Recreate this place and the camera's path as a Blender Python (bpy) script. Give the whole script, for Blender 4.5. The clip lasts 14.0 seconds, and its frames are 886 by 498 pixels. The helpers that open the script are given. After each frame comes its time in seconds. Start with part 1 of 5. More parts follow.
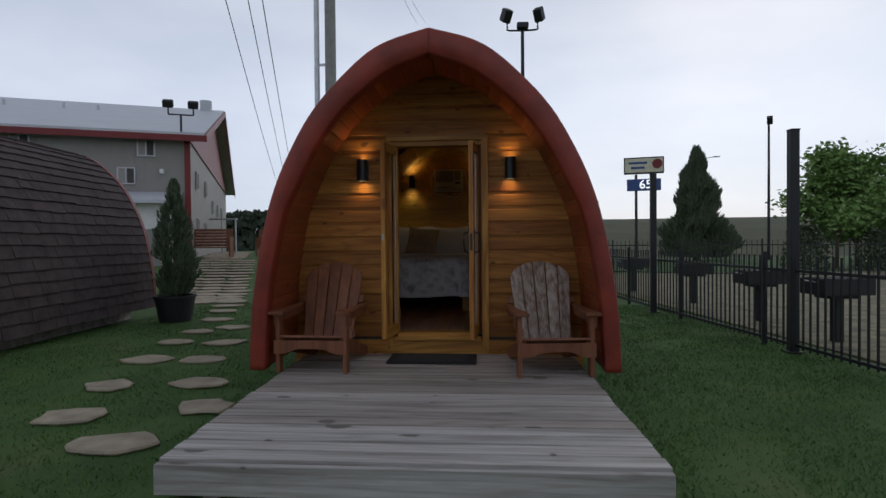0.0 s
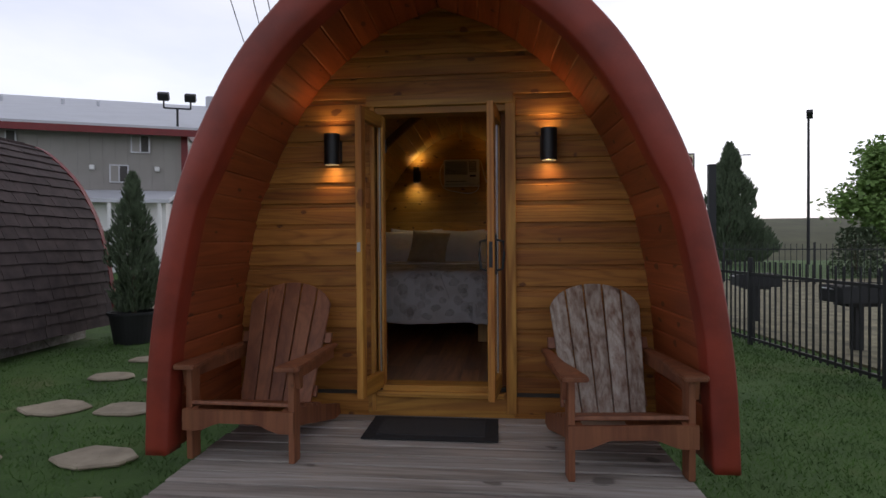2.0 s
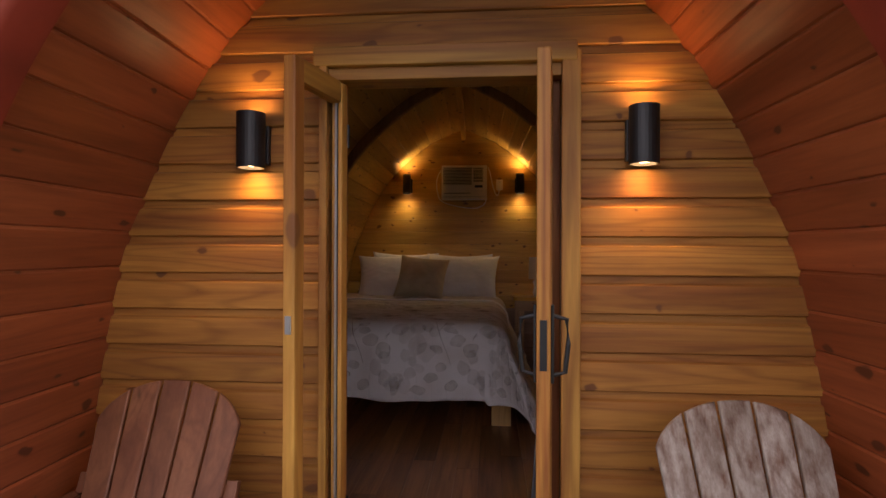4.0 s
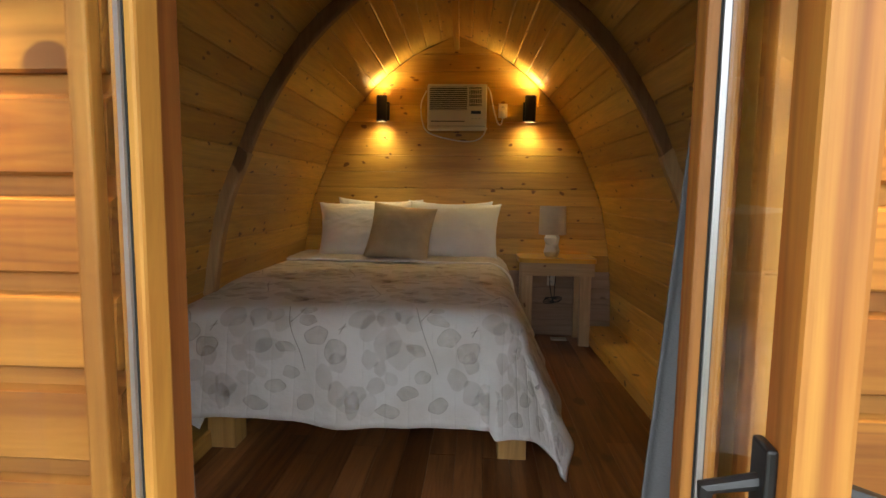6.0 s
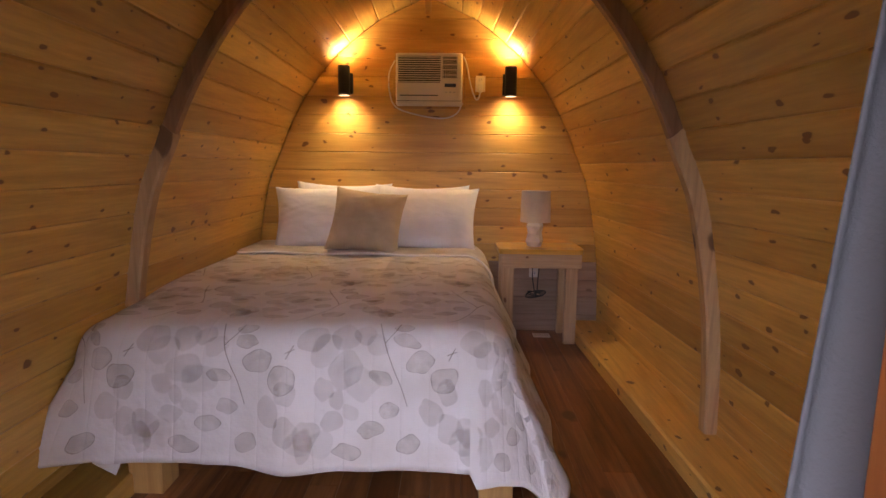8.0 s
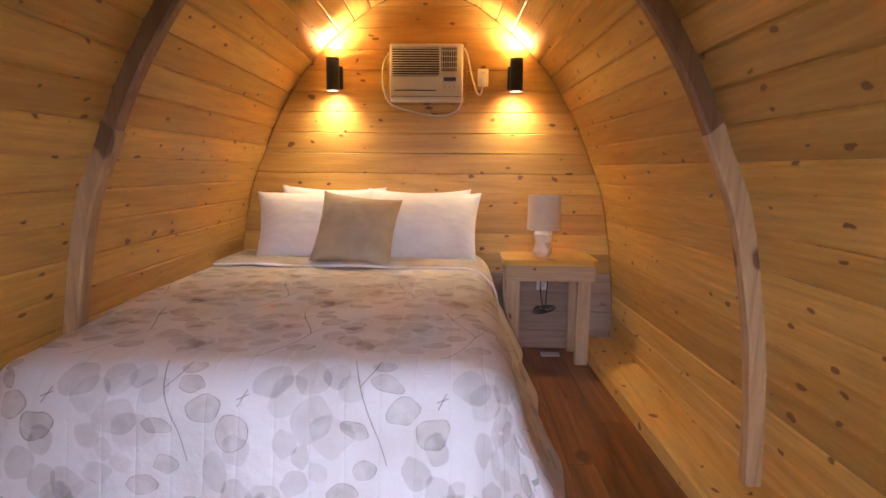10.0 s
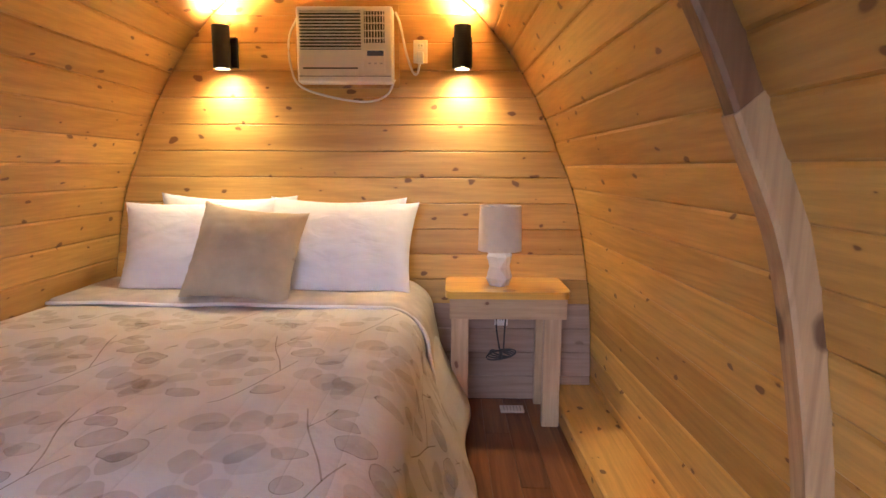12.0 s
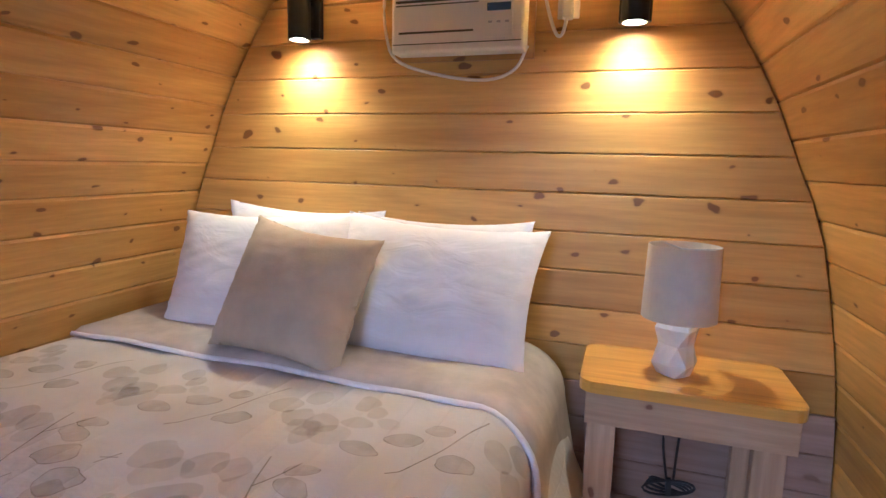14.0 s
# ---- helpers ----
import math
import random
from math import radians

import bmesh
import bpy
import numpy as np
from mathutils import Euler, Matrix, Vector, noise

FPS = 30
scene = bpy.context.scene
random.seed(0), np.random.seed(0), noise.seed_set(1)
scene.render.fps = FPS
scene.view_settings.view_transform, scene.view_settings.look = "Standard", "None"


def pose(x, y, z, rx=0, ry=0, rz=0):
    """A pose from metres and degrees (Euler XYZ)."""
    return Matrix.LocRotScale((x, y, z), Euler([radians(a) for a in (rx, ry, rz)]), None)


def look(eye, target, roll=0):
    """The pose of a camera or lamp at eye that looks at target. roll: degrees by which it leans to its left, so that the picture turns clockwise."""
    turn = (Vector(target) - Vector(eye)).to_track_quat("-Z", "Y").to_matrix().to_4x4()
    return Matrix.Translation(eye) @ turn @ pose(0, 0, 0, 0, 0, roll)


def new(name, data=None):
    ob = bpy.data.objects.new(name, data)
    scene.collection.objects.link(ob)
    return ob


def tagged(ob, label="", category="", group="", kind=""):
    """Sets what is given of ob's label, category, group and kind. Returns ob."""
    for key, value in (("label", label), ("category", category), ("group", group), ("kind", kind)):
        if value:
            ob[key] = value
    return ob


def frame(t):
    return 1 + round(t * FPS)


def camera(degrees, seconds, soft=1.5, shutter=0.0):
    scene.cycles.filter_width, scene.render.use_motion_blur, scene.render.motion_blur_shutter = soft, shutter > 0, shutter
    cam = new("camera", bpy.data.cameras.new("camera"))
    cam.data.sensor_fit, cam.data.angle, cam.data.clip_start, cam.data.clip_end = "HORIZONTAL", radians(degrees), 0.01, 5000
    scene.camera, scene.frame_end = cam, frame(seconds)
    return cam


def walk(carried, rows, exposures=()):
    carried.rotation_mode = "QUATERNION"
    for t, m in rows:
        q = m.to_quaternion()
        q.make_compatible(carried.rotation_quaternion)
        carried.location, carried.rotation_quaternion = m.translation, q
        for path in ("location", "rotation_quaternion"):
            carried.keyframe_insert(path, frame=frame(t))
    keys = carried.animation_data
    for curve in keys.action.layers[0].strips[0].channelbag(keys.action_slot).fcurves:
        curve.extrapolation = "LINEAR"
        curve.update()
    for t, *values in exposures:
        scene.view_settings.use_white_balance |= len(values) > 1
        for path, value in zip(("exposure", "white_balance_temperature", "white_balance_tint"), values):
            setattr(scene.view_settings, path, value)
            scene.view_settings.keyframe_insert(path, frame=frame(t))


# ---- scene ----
cam = camera(77.9, 14.0)
PATH = [
    (0, (0.454, -5.458, 1.122), (0.312, -3.463, 1.092), -0.5),
    (0.5, (0.472, -5.053, 1.1), (0.308, -3.06, 1.073), -0.5),
    (1, (0.463, -4.611, 1.121), (0.286, -2.619, 1.093), -0.4),
    (1.5, (0.459, -4.147, 1.157), (0.275, -2.156, 1.13), -0.3),
    (2, (0.403, -3.738, 1.188), (0.201, -1.749, 1.163), -0.4),
    (2.5, (0.356, -3.34, 1.199), (0.152, -1.35, 1.177), -0.3),
    (3, (0.331, -2.877, 1.216), (0.121, -0.888, 1.197), -0.3),
    (3.5, (0.27, -2.437, 1.338), (0.054, -0.449, 1.318), -0.1),
    (3.7, (0.235, -2.306, 1.391), (0.05, -0.315, 1.398), -0.1),
    (5.8, (0.087, -0.867, 1.442), (-0.065, 1.12, 1.274), 0.7),
    (6, (0.085, -0.775, 1.443), (-0.04, 1.211, 1.236), 0.7),
    (6.5, (0.069, -0.591, 1.451), (-0.015, 1.387, 1.171), 0.6),
    (7, (0.038, -0.477, 1.473), (-0.016, 1.5, 1.175), 0.6),
    (7.5, (0.065, -0.389, 1.493), (0.031, 1.588, 1.194), 0.6),
    (8, (0.074, -0.313, 1.502), (0.044, 1.665, 1.208), 0.6),
    (10.5, (0.164, 0.305, 1.506), (0.107, 2.283, 1.218), 0.5),
    (11, (0.229, 0.581, 1.48), (0.186, 2.559, 1.188), 0.4),
    (11.5, (0.327, 0.768, 1.53), (0.295, 2.747, 1.24), 0.4),
    (12, (0.449, 0.981, 1.527), (0.419, 2.959, 1.234), 0.2),
    (12.5, (0.623, 1.216, 1.53), (0.567, 3.193, 1.229), 0.2),
    (13, (0.735, 1.462, 1.543), (0.522, 3.427, 1.241), 0.3),
    (13.5, (0.635, 1.726, 1.544), (0.227, 3.66, 1.238), 0.8),
    (14, (0.521, 1.965, 1.566), (-0.103, 3.84, 1.259), 1.5),
]
EXPOSURES = [(0, -0.2, 6200, 8), (1, 0.0, 6300, 9), (2, 0.3, 6500, 13), (3, 0.6, 6900, 20), (3.6, 1.0, 7400, 29), (5.8, 2.95, 7100, 0), (6.5, 3.05, 7000, 10), (7.5, 3.5, 6800, 25), (8.2, 3.82, 6500, 27), (10.4, 4.55, 5900, 22), (12, 4.7, 5500, 19), (13, 4.67, 5000, 16), (14, 4.4, 4550, 17)]
walk(cam, [(t, look(eye, target, roll)) for t, eye, target, roll in PATH], EXPOSURES)

# ---- sky and daylight ----
world = bpy.data.worlds.new("overcast_sky")
scene.world = world
world.use_nodes = True
wn, wl = world.node_tree.nodes, world.node_tree.links
sky = wn.new("ShaderNodeTexSky")
sky.sky_type, sky.sun_disc = "NISHITA", False
sky.sun_elevation, sky.sun_rotation = radians(30), radians(22)
wtc = wn.new("ShaderNodeTexCoord")
wmap = wn.new("ShaderNodeMapping")
wmap.inputs["Scale"].default_value = (1.0, 1.0, 3.0)
cloud = wn.new("ShaderNodeTexNoise")
cloud.inputs["Scale"].default_value, cloud.inputs["Detail"].default_value = 1.6, 6
wl.new(wtc.outputs["Generated"], wmap.inputs["Vector"])
wl.new(wmap.outputs["Vector"], cloud.inputs["Vector"])
cramp = wn.new("ShaderNodeValToRGB")
cramp.color_ramp.elements[0].position, cramp.color_ramp.elements[0].color = 0.3, (5.5, 6.1, 7.5, 1)
cramp.color_ramp.elements[1].position, cramp.color_ramp.elements[1].color = 0.7, (8.7, 8.8, 9.6, 1)
wl.new(cloud.outputs["Fac"], cramp.inputs["Fac"])
wmix = wn.new("ShaderNodeMixRGB")
wmix.inputs["Fac"].default_value = 0.85
wl.new(sky.outputs["Color"], wmix.inputs["Color1"])
wl.new(cramp.outputs["Color"], wmix.inputs["Color2"])
# the cloud deck thins in brightness towards the zenith at dusk
wsep = wn.new("ShaderNodeSeparateXYZ")
wl.new(wtc.outputs["Generated"], wsep.inputs[0])
wdusk = wn.new("ShaderNodeMapRange")
for k, w in (("From Min", 0.25), ("From Max", 0.95), ("To Min", 1.0), ("To Max", 0.45)):
    wdusk.inputs[k].default_value = w
wl.new(wsep.outputs["Z"], wdusk.inputs["Value"])
wmul = wn.new("ShaderNodeMixRGB")
wmul.blend_type, wmul.inputs["Fac"].default_value = "MULTIPLY", 1.0
wl.new(wmix.outputs["Color"], wmul.inputs["Color1"])
wl.new(wdusk.outputs["Result"], wmul.inputs["Color2"])
SKY_STRENGTH = 0.11
wn["Background"].inputs["Strength"].default_value = SKY_STRENGTH
wl.new(wmul.outputs["Color"], wn["Background"].inputs["Color"])

sun = new("sun", bpy.data.lights.new("sun", "SUN"))
sun.data.energy, sun.data.angle, sun.data.color = 0.3, radians(25), (1.0, 0.95, 0.88)
sun.matrix_world = look((4, 10, 6.2), (0, 0, 0))

WARM, AMBER = (1.0, 0.90, 0.48), (1.0, 0.56, 0.17)


def spot(name, eye, target, watts, color, degrees=125, blend=1.0):
    lamp = new(name, bpy.data.lights.new(name, "SPOT"))
    lamp.data.energy, lamp.data.spot_size, lamp.data.spot_blend = watts, radians(degrees), blend
    lamp.data.color, lamp.data.shadow_soft_size = color, 0.025
    lamp.matrix_world = look(eye, target)
    return lamp


# ---- materials ----
def mat(name, rough=0.6, metal=0.0):
    m = bpy.data.materials.new(name)
    m.use_nodes = True
    b = m.node_tree.nodes["Principled BSDF"]
    b.inputs["Roughness"].default_value, b.inputs["Metallic"].default_value = rough, metal
    return m, m.node_tree.nodes, m.node_tree.links, b


def ramp(n, stops):
    r = n.new("ShaderNodeValToRGB")
    e = r.color_ramp.elements
    while len(e) < len(stops):
        e.new(0.5)
    for i, (p, c) in enumerate(stops):
        e[i].position, e[i].color = p, (*c, 1) if len(c) == 3 else c
    return r


def mixc(n, l, fac, a, b, mode="MIX"):
    x = n.new("ShaderNodeMixRGB")
    x.blend_type = mode
    for key, v in (("Fac", fac), ("Color1", a), ("Color2", b)):
        if hasattr(v, "links"):
            l.new(v, x.inputs[key])
        elif isinstance(v, (int, float)):
            x.inputs[key].default_value = v
        else:
            x.inputs[key].default_value = (*v, 1)
    return x.outputs["Color"]


def mapped(n, l, scale=(1, 1, 1), vary=0.0, rot=(0, 0, 0)):
    tc, mp = n.new("ShaderNodeTexCoord"), n.new("ShaderNodeMapping")
    mp.inputs["Scale"].default_value = scale
    mp.inputs["Rotation"].default_value = rot
    l.new(tc.outputs["Object"], mp.inputs["Vector"])
    if vary:
        oi, mul = n.new("ShaderNodeObjectInfo"), n.new("ShaderNodeMath")
        mul.operation, mul.inputs[1].default_value = "MULTIPLY", vary
        l.new(oi.outputs["Random"], mul.inputs[0])
        l.new(mul.outputs[0], mp.inputs["Location"])
    return mp.outputs["Vector"]


def noise_node(n, l, vec, scale, detail=4, rough=0.55, distort=0.0):
    t = n.new("ShaderNodeTexNoise")
    for k, v in (("Scale", scale), ("Detail", detail), ("Roughness", rough), ("Distortion", distort)):
        t.inputs[k].default_value = v
    l.new(vec, t.inputs["Vector"])
    return t.outputs["Fac"]


def bump(n, l, b, height, strength=0.3, distance=0.01):
    bp = n.new("ShaderNodeBump")
    bp.inputs["Strength"].default_value, bp.inputs["Distance"].default_value = strength, distance
    l.new(height, bp.inputs["Height"])
    l.new(bp.outputs["Normal"], b.inputs["Normal"])


def wood(name, light, dark, axis="x", knots=0.0, knot_color=(0.09, 0.035, 0.012), rough=0.5, grain=1.0, tone=0.35, coat=0.0, relief=0.15, rings=0.12, ring_scale=5.0, swirl=0.8):
    """Sawn wood, its grain along axis: streaks, growth lines, board-to-board tone and knots."""
    m, n, l, b = mat(name, rough)
    along = {"x": (0.06, 1, 1), "y": (1, 0.06, 1), "z": (1, 1, 0.06)}[axis]
    v = mapped(n, l, along, 37.0)
    streak = noise_node(n, l, v, 9 * grain, 5, 0.6, swirl)
    fine = noise_node(n, l, v, 70 * grain, 3, 0.6)
    rr = ramp(n, [(0.30, dark), (0.62, light)])
    l.new(streak, rr.inputs["Fac"])
    fr = ramp(n, [(0.35, (0.87, 0.84, 0.81)), (0.65, (1.05, 1.04, 1.03))])
    l.new(fine, fr.inputs["Fac"])
    c = mixc(n, l, 0.8, rr.outputs["Color"], fr.outputs["Color"], "MULTIPLY")
    if rings:
        # growth lines: level lines of a noise drawn out along the board
        rv = mapped(n, l, {"x": (0.07, 1, 1), "y": (1, 0.07, 1), "z": (1, 1, 0.07)}[axis], 23.0)
        level = noise_node(n, l, rv, ring_scale, 1.5, 0.4, 0.3)
        many, wave = n.new("ShaderNodeMath"), n.new("ShaderNodeMath")
        many.operation, many.inputs[1].default_value = "MULTIPLY", 9.0
        wave.operation, wave.inputs[1].default_value = "PINGPONG", 0.5
        l.new(level, many.inputs[0])
        l.new(many.outputs[0], wave.inputs[0])
        wr = ramp(n, [(0.04, (1 - rings, 1 - 1.2 * rings, 1 - 1.35 * rings)), (0.24, (1.03, 1.03, 1.03))])
        l.new(wave.outputs[0], wr.inputs["Fac"])
        c = mixc(n, l, 1.0, c, wr.outputs["Color"], "MULTIPLY")
    oi = n.new("ShaderNodeObjectInfo")
    orr = ramp(n, [(0.0, (1 - tone, 1 - tone * 1.15, 1 - tone * 1.3)), (1.0, (1.08, 1.08, 1.08))])
    l.new(oi.outputs["Random"], orr.inputs["Fac"])
    c = mixc(n, l, 1.0, c, orr.outputs["Color"], "MULTIPLY")
    if knots:
        tc = n.new("ShaderNodeTexCoord")
        sx = n.new("ShaderNodeSeparateXYZ")
        l.new(tc.outputs["Object"], sx.inputs[0])
        ax = n.new("ShaderNodeMath")
        ax.operation = "ABSOLUTE"
        l.new(sx.outputs["X"], ax.inputs[0])
        # across the board: height less the span for vaults, y and z for flat boards
        cross = n.new("ShaderNodeMath")
        cross.operation = "MULTIPLY_ADD"
        cross.inputs[1].default_value = -0.9 if axis == "y" else 1.0
        l.new(ax.outputs[0] if axis == "y" else sx.outputs["Y"], cross.inputs[0])
        l.new(sx.outputs["Z"] if axis != "z" else sx.outputs["X"], cross.inputs[2])
        comb = n.new("ShaderNodeCombineXYZ")
        l.new(sx.outputs[axis.upper()], comb.inputs["X"])
        l.new(cross.outputs[0], comb.inputs["Y"])
        kmap = n.new("ShaderNodeMapping")
        kmap.inputs["Scale"].default_value = (0.62, 1, 1)
        oi0, mu0 = n.new("ShaderNodeObjectInfo"), n.new("ShaderNodeMath")
        mu0.operation, mu0.inputs[1].default_value = "MULTIPLY", 53.0
        l.new(oi0.outputs["Random"], mu0.inputs[0])
        l.new(mu0.outputs[0], kmap.inputs["Location"])
        l.new(comb.outputs[0], kmap.inputs["Vector"])
        wobble = n.new("ShaderNodeTexNoise")
        wobble.inputs["Scale"].default_value = 14
        l.new(kmap.outputs["Vector"], wobble.inputs["Vector"])
        wadd = n.new("ShaderNodeMixRGB")
        wadd.blend_type, wadd.inputs["Fac"].default_value = "ADD", 0.055
        l.new(kmap.outputs["Vector"], wadd.inputs["Color1"])
        l.new(wobble.outputs["Color"], wadd.inputs["Color2"])
        vo = n.new("ShaderNodeTexVoronoi")
        vo.voronoi_dimensions = "2D"
        vo.inputs["Scale"].default_value = 6.2 * knots
        l.new(wadd.outputs["Color"], vo.inputs["Vector"])
        size = n.new("ShaderNodeSeparateColor")
        l.new(vo.outputs["Color"], size.inputs["Color"])
        thr = n.new("ShaderNodeMapRange")
        for k, w in (("From Min", 0.3), ("From Max", 1.0), ("To Min", -0.01), ("To Max", 0.115)):
            thr.inputs[k].default_value = w
        l.new(size.outputs["Red"], thr.inputs["Value"])
        sub = n.new("ShaderNodeMath")
        sub.operation = "SUBTRACT"
        l.new(thr.outputs["Result"], sub.inputs[0])
        l.new(vo.outputs["Distance"], sub.inputs[1])
        kr = ramp(n, [(0.40, (0, 0, 0)), (0.48, (0.10, 0.10, 0.10)), (0.505, (0.45, 0.45, 0.45)), (0.54, (0.85, 0.85, 0.85))])
        mr = n.new("ShaderNodeMapRange")
        for k, w in (("From Min", -0.25), ("From Max", 0.25)):
            mr.inputs[k].default_value = w
        l.new(sub.outputs[0], mr.inputs["Value"])
        l.new(mr.outputs["Result"], kr.inputs["Fac"])
        c = mixc(n, l, kr.outputs["Color"], c, knot_color)
    l.new(c, b.inputs["Base Color"])
    b.inputs["Coat Weight"].default_value = coat
    b.inputs["Coat Roughness"].default_value = 0.25
    bump(n, l, b, fine, relief, 0.004)
    return m


def plain(name, color, rough=0.6, metal=0.0, vary=0.12, scale=6.0, relief=0.1, fine=60.0):
    """Paint, plastic or metal with faint mottling and fine relief."""
    m, n, l, b = mat(name, rough, metal)
    v = mapped(n, l, (1, 1, 1), 5.0)
    r = ramp(n, [(0.3, tuple(c * (1 - vary) for c in color)), (0.7, tuple(min(1, c * (1 + vary)) for c in color))])
    l.new(noise_node(n, l, v, scale, 5), r.inputs["Fac"])
    l.new(r.outputs["Color"], b.inputs["Base Color"])
    bump(n, l, b, noise_node(n, l, v, fine, 3), relief, 0.003)
    return m


PINE_Y = wood("knotty_pine_along", (0.72, 0.432, 0.105), (0.60, 0.335, 0.072), "y", 1.3, (0.14, 0.05, 0.016), tone=0.30, rough=0.42, rings=0.07, ring_scale=4.0)
PINE_X = wood("knotty_pine_across", (0.72, 0.432, 0.105), (0.60, 0.335, 0.072), "x", 1.3, (0.14, 0.05, 0.016), tone=0.30, rough=0.42, rings=0.07, ring_scale=4.0)
PINE_Z = wood("pine_upright", (0.54, 0.325, 0.115), (0.40, 0.215, 0.068), "z", 0.7, (0.17, 0.062, 0.02), tone=0.12)
CEDAR_X = wood("stained_cedar_siding", (0.51, 0.232, 0.042), (0.30, 0.10, 0.018), "x", 0.85, (0.12, 0.038, 0.012), rings=0.20, ring_scale=9.0, tone=0.30, rough=0.66)
CEDAR_Y = wood("stained_cedar_lining", (0.36, 0.095, 0.034), (0.22, 0.052, 0.02), "y", 0.8, (0.06, 0.015, 0.008), tone=0.25, rough=0.42)
OILED_Z = wood("oiled_door_wood", (0.60, 0.315, 0.062), (0.33, 0.105, 0.018), "z", 0.5, (0.2, 0.07, 0.02), tone=0.2, rough=0.58, rings=0.25)
OILED_X = wood("oiled_sill_wood", (0.49, 0.25, 0.043), (0.31, 0.11, 0.018), "x", 0.5, (0.2, 0.07, 0.02), tone=0.1, rough=0.58, rings=0.25)
DECK = wood("weathered_deck", (0.56, 0.535, 0.51), (0.26, 0.24, 0.22), "x", 0.4, (0.12, 0.10, 0.085), rough=0.85, tone=0.32, relief=0.6)
CHAIR_RED = wood("stained_chair_wood", (0.26, 0.10, 0.045), (0.15, 0.048, 0.022), "z", 0.5, tone=0.15, rough=0.55)
CHAIR_GREY = wood("worn_chair_wood", (0.46, 0.41, 0.36), (0.17, 0.08, 0.045), "z", 0.6, tone=0.25, rough=0.75, relief=0.6, rings=0.2, grain=3.0, swirl=0.1)
LAMINATE = wood("floor_boards", (0.40, 0.175, 0.066), (0.14, 0.050, 0.018), "y", 0.35, tone=0.5, rough=0.3, grain=1.4)
JAMB_RED = wood("reddish_heartwood", (0.42, 0.155, 0.034), (0.22, 0.058, 0.012), "z", 0.5, (0.14, 0.04, 0.012), tone=0.1, rough=0.58, rings=0.25)
RIB_PALE = wood("pale_rib_wood", (0.54, 0.35, 0.175), (0.40, 0.24, 0.115), "z", 0.4, tone=0.1)
RIB = wood("rib_wood", (0.31, 0.165, 0.075), (0.19, 0.09, 0.04), "z", 0.4, tone=0.1)
RAW_PINE_Z = wood("raw_pine_upright", (0.60, 0.43, 0.26), (0.50, 0.34, 0.19), "z", 0.9, (0.16, 0.06, 0.025), tone=0.1, rings=0.08)
RAW_PINE_X = wood("raw_pine_board", (0.60, 0.43, 0.26), (0.50, 0.34, 0.19), "x", 0.9, (0.16, 0.06, 0.025), tone=0.1, rings=0.08)
TABLETOP = wood("varnished_tabletop", (0.74, 0.42, 0.065), (0.62, 0.31, 0.04), "x", 0.6, (0.3, 0.11, 0.02), tone=0.05, rough=0.3, coat=0.4)
RED_RIM = plain("red_stained_rim", (0.23, 0.03, 0.014), 0.5, vary=0.3, scale=3, relief=0.25)
RED_PAINT = plain("dark_red_trim", (0.17, 0.012, 0.012), 0.5)
BLACK = plain("black_metal", (0.012, 0.012, 0.013), 0.45)
BLACK_RUBBER = plain("black_rubber", (0.01, 0.01, 0.01), 0.8)
FENCE_BLACK = plain("fence_black_paint", (0.012, 0.013, 0.014), 0.6)
MATB = plain("rubber_mat", (0.018, 0.018, 0.019), 0.9, vary=0.3, scale=30)
PLASTIC = plain("ac_plastic", (0.78, 0.74, 0.68), 0.45, vary=0.03)
DARK_SLOT = plain("dark_slot", (0.05, 0.045, 0.04), 0.7)
WHITE_CORD = plain("white_cord", (0.75, 0.70, 0.62), 0.5)
BLACK_CORD = plain("black_cord", (0.02, 0.02, 0.02), 0.5)
LINEN = plain("white_linen", (0.80, 0.78, 0.80), 0.9, vary=0.04, scale=5, relief=0.2, fine=250)
TAN = plain("tan_velvet", (0.48, 0.385, 0.27), 0.95, vary=0.12, scale=7, relief=0.3, fine=160)
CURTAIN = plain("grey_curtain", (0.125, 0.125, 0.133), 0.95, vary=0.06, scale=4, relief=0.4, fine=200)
LOW_BOARD = wood("pale_low_board", (0.40, 0.285, 0.215), (0.31, 0.205, 0.145), "x", 0.6, (0.2, 0.12, 0.07), tone=0.05)
SHADE = plain("lamp_shade_linen", (0.72, 0.64, 0.52), 0.95, vary=0.05, scale=20, relief=0.3, fine=300)
CERAMIC = plain("white_ceramic", (0.80, 0.77, 0.74), 0.25, vary=0.03)
POT = plain("black_plastic_pot", (0.015, 0.015, 0.016), 0.6)
METAL_GREY = plain("grey_metal_siding", (0.27, 0.25, 0.225), 0.6, vary=0.06, scale=1.5)
ROOF_WHITE = plain("white_metal_roof", (0.50, 0.51, 0.54), 0.5, vary=0.06, scale=1.0)
WHITE_PAINT = plain("white_paint", (0.75, 0.74, 0.72), 0.6, vary=0.04)
STEEL = plain("galvanised_steel", (0.45, 0.45, 0.46), 0.4, 0.8)
POLE_WOOD = plain("grey_pole", (0.28, 0.27, 0.25), 0.8, vary=0.15)
STONE = plain("flagstone", (0.32, 0.265, 0.19), 0.9, vary=0.28, scale=5, relief=0.6, fine=25)
BARK = plain("bark", (0.10, 0.075, 0.05), 0.9, vary=0.3, scale=20, relief=0.6)
NEEDLE = plain("juniper_foliage", (0.10, 0.135, 0.075), 0.8, vary=0.4, scale=9)
LEAF = plain("leaf_green", (0.15, 0.25, 0.06), 0.7, vary=0.45, scale=3)
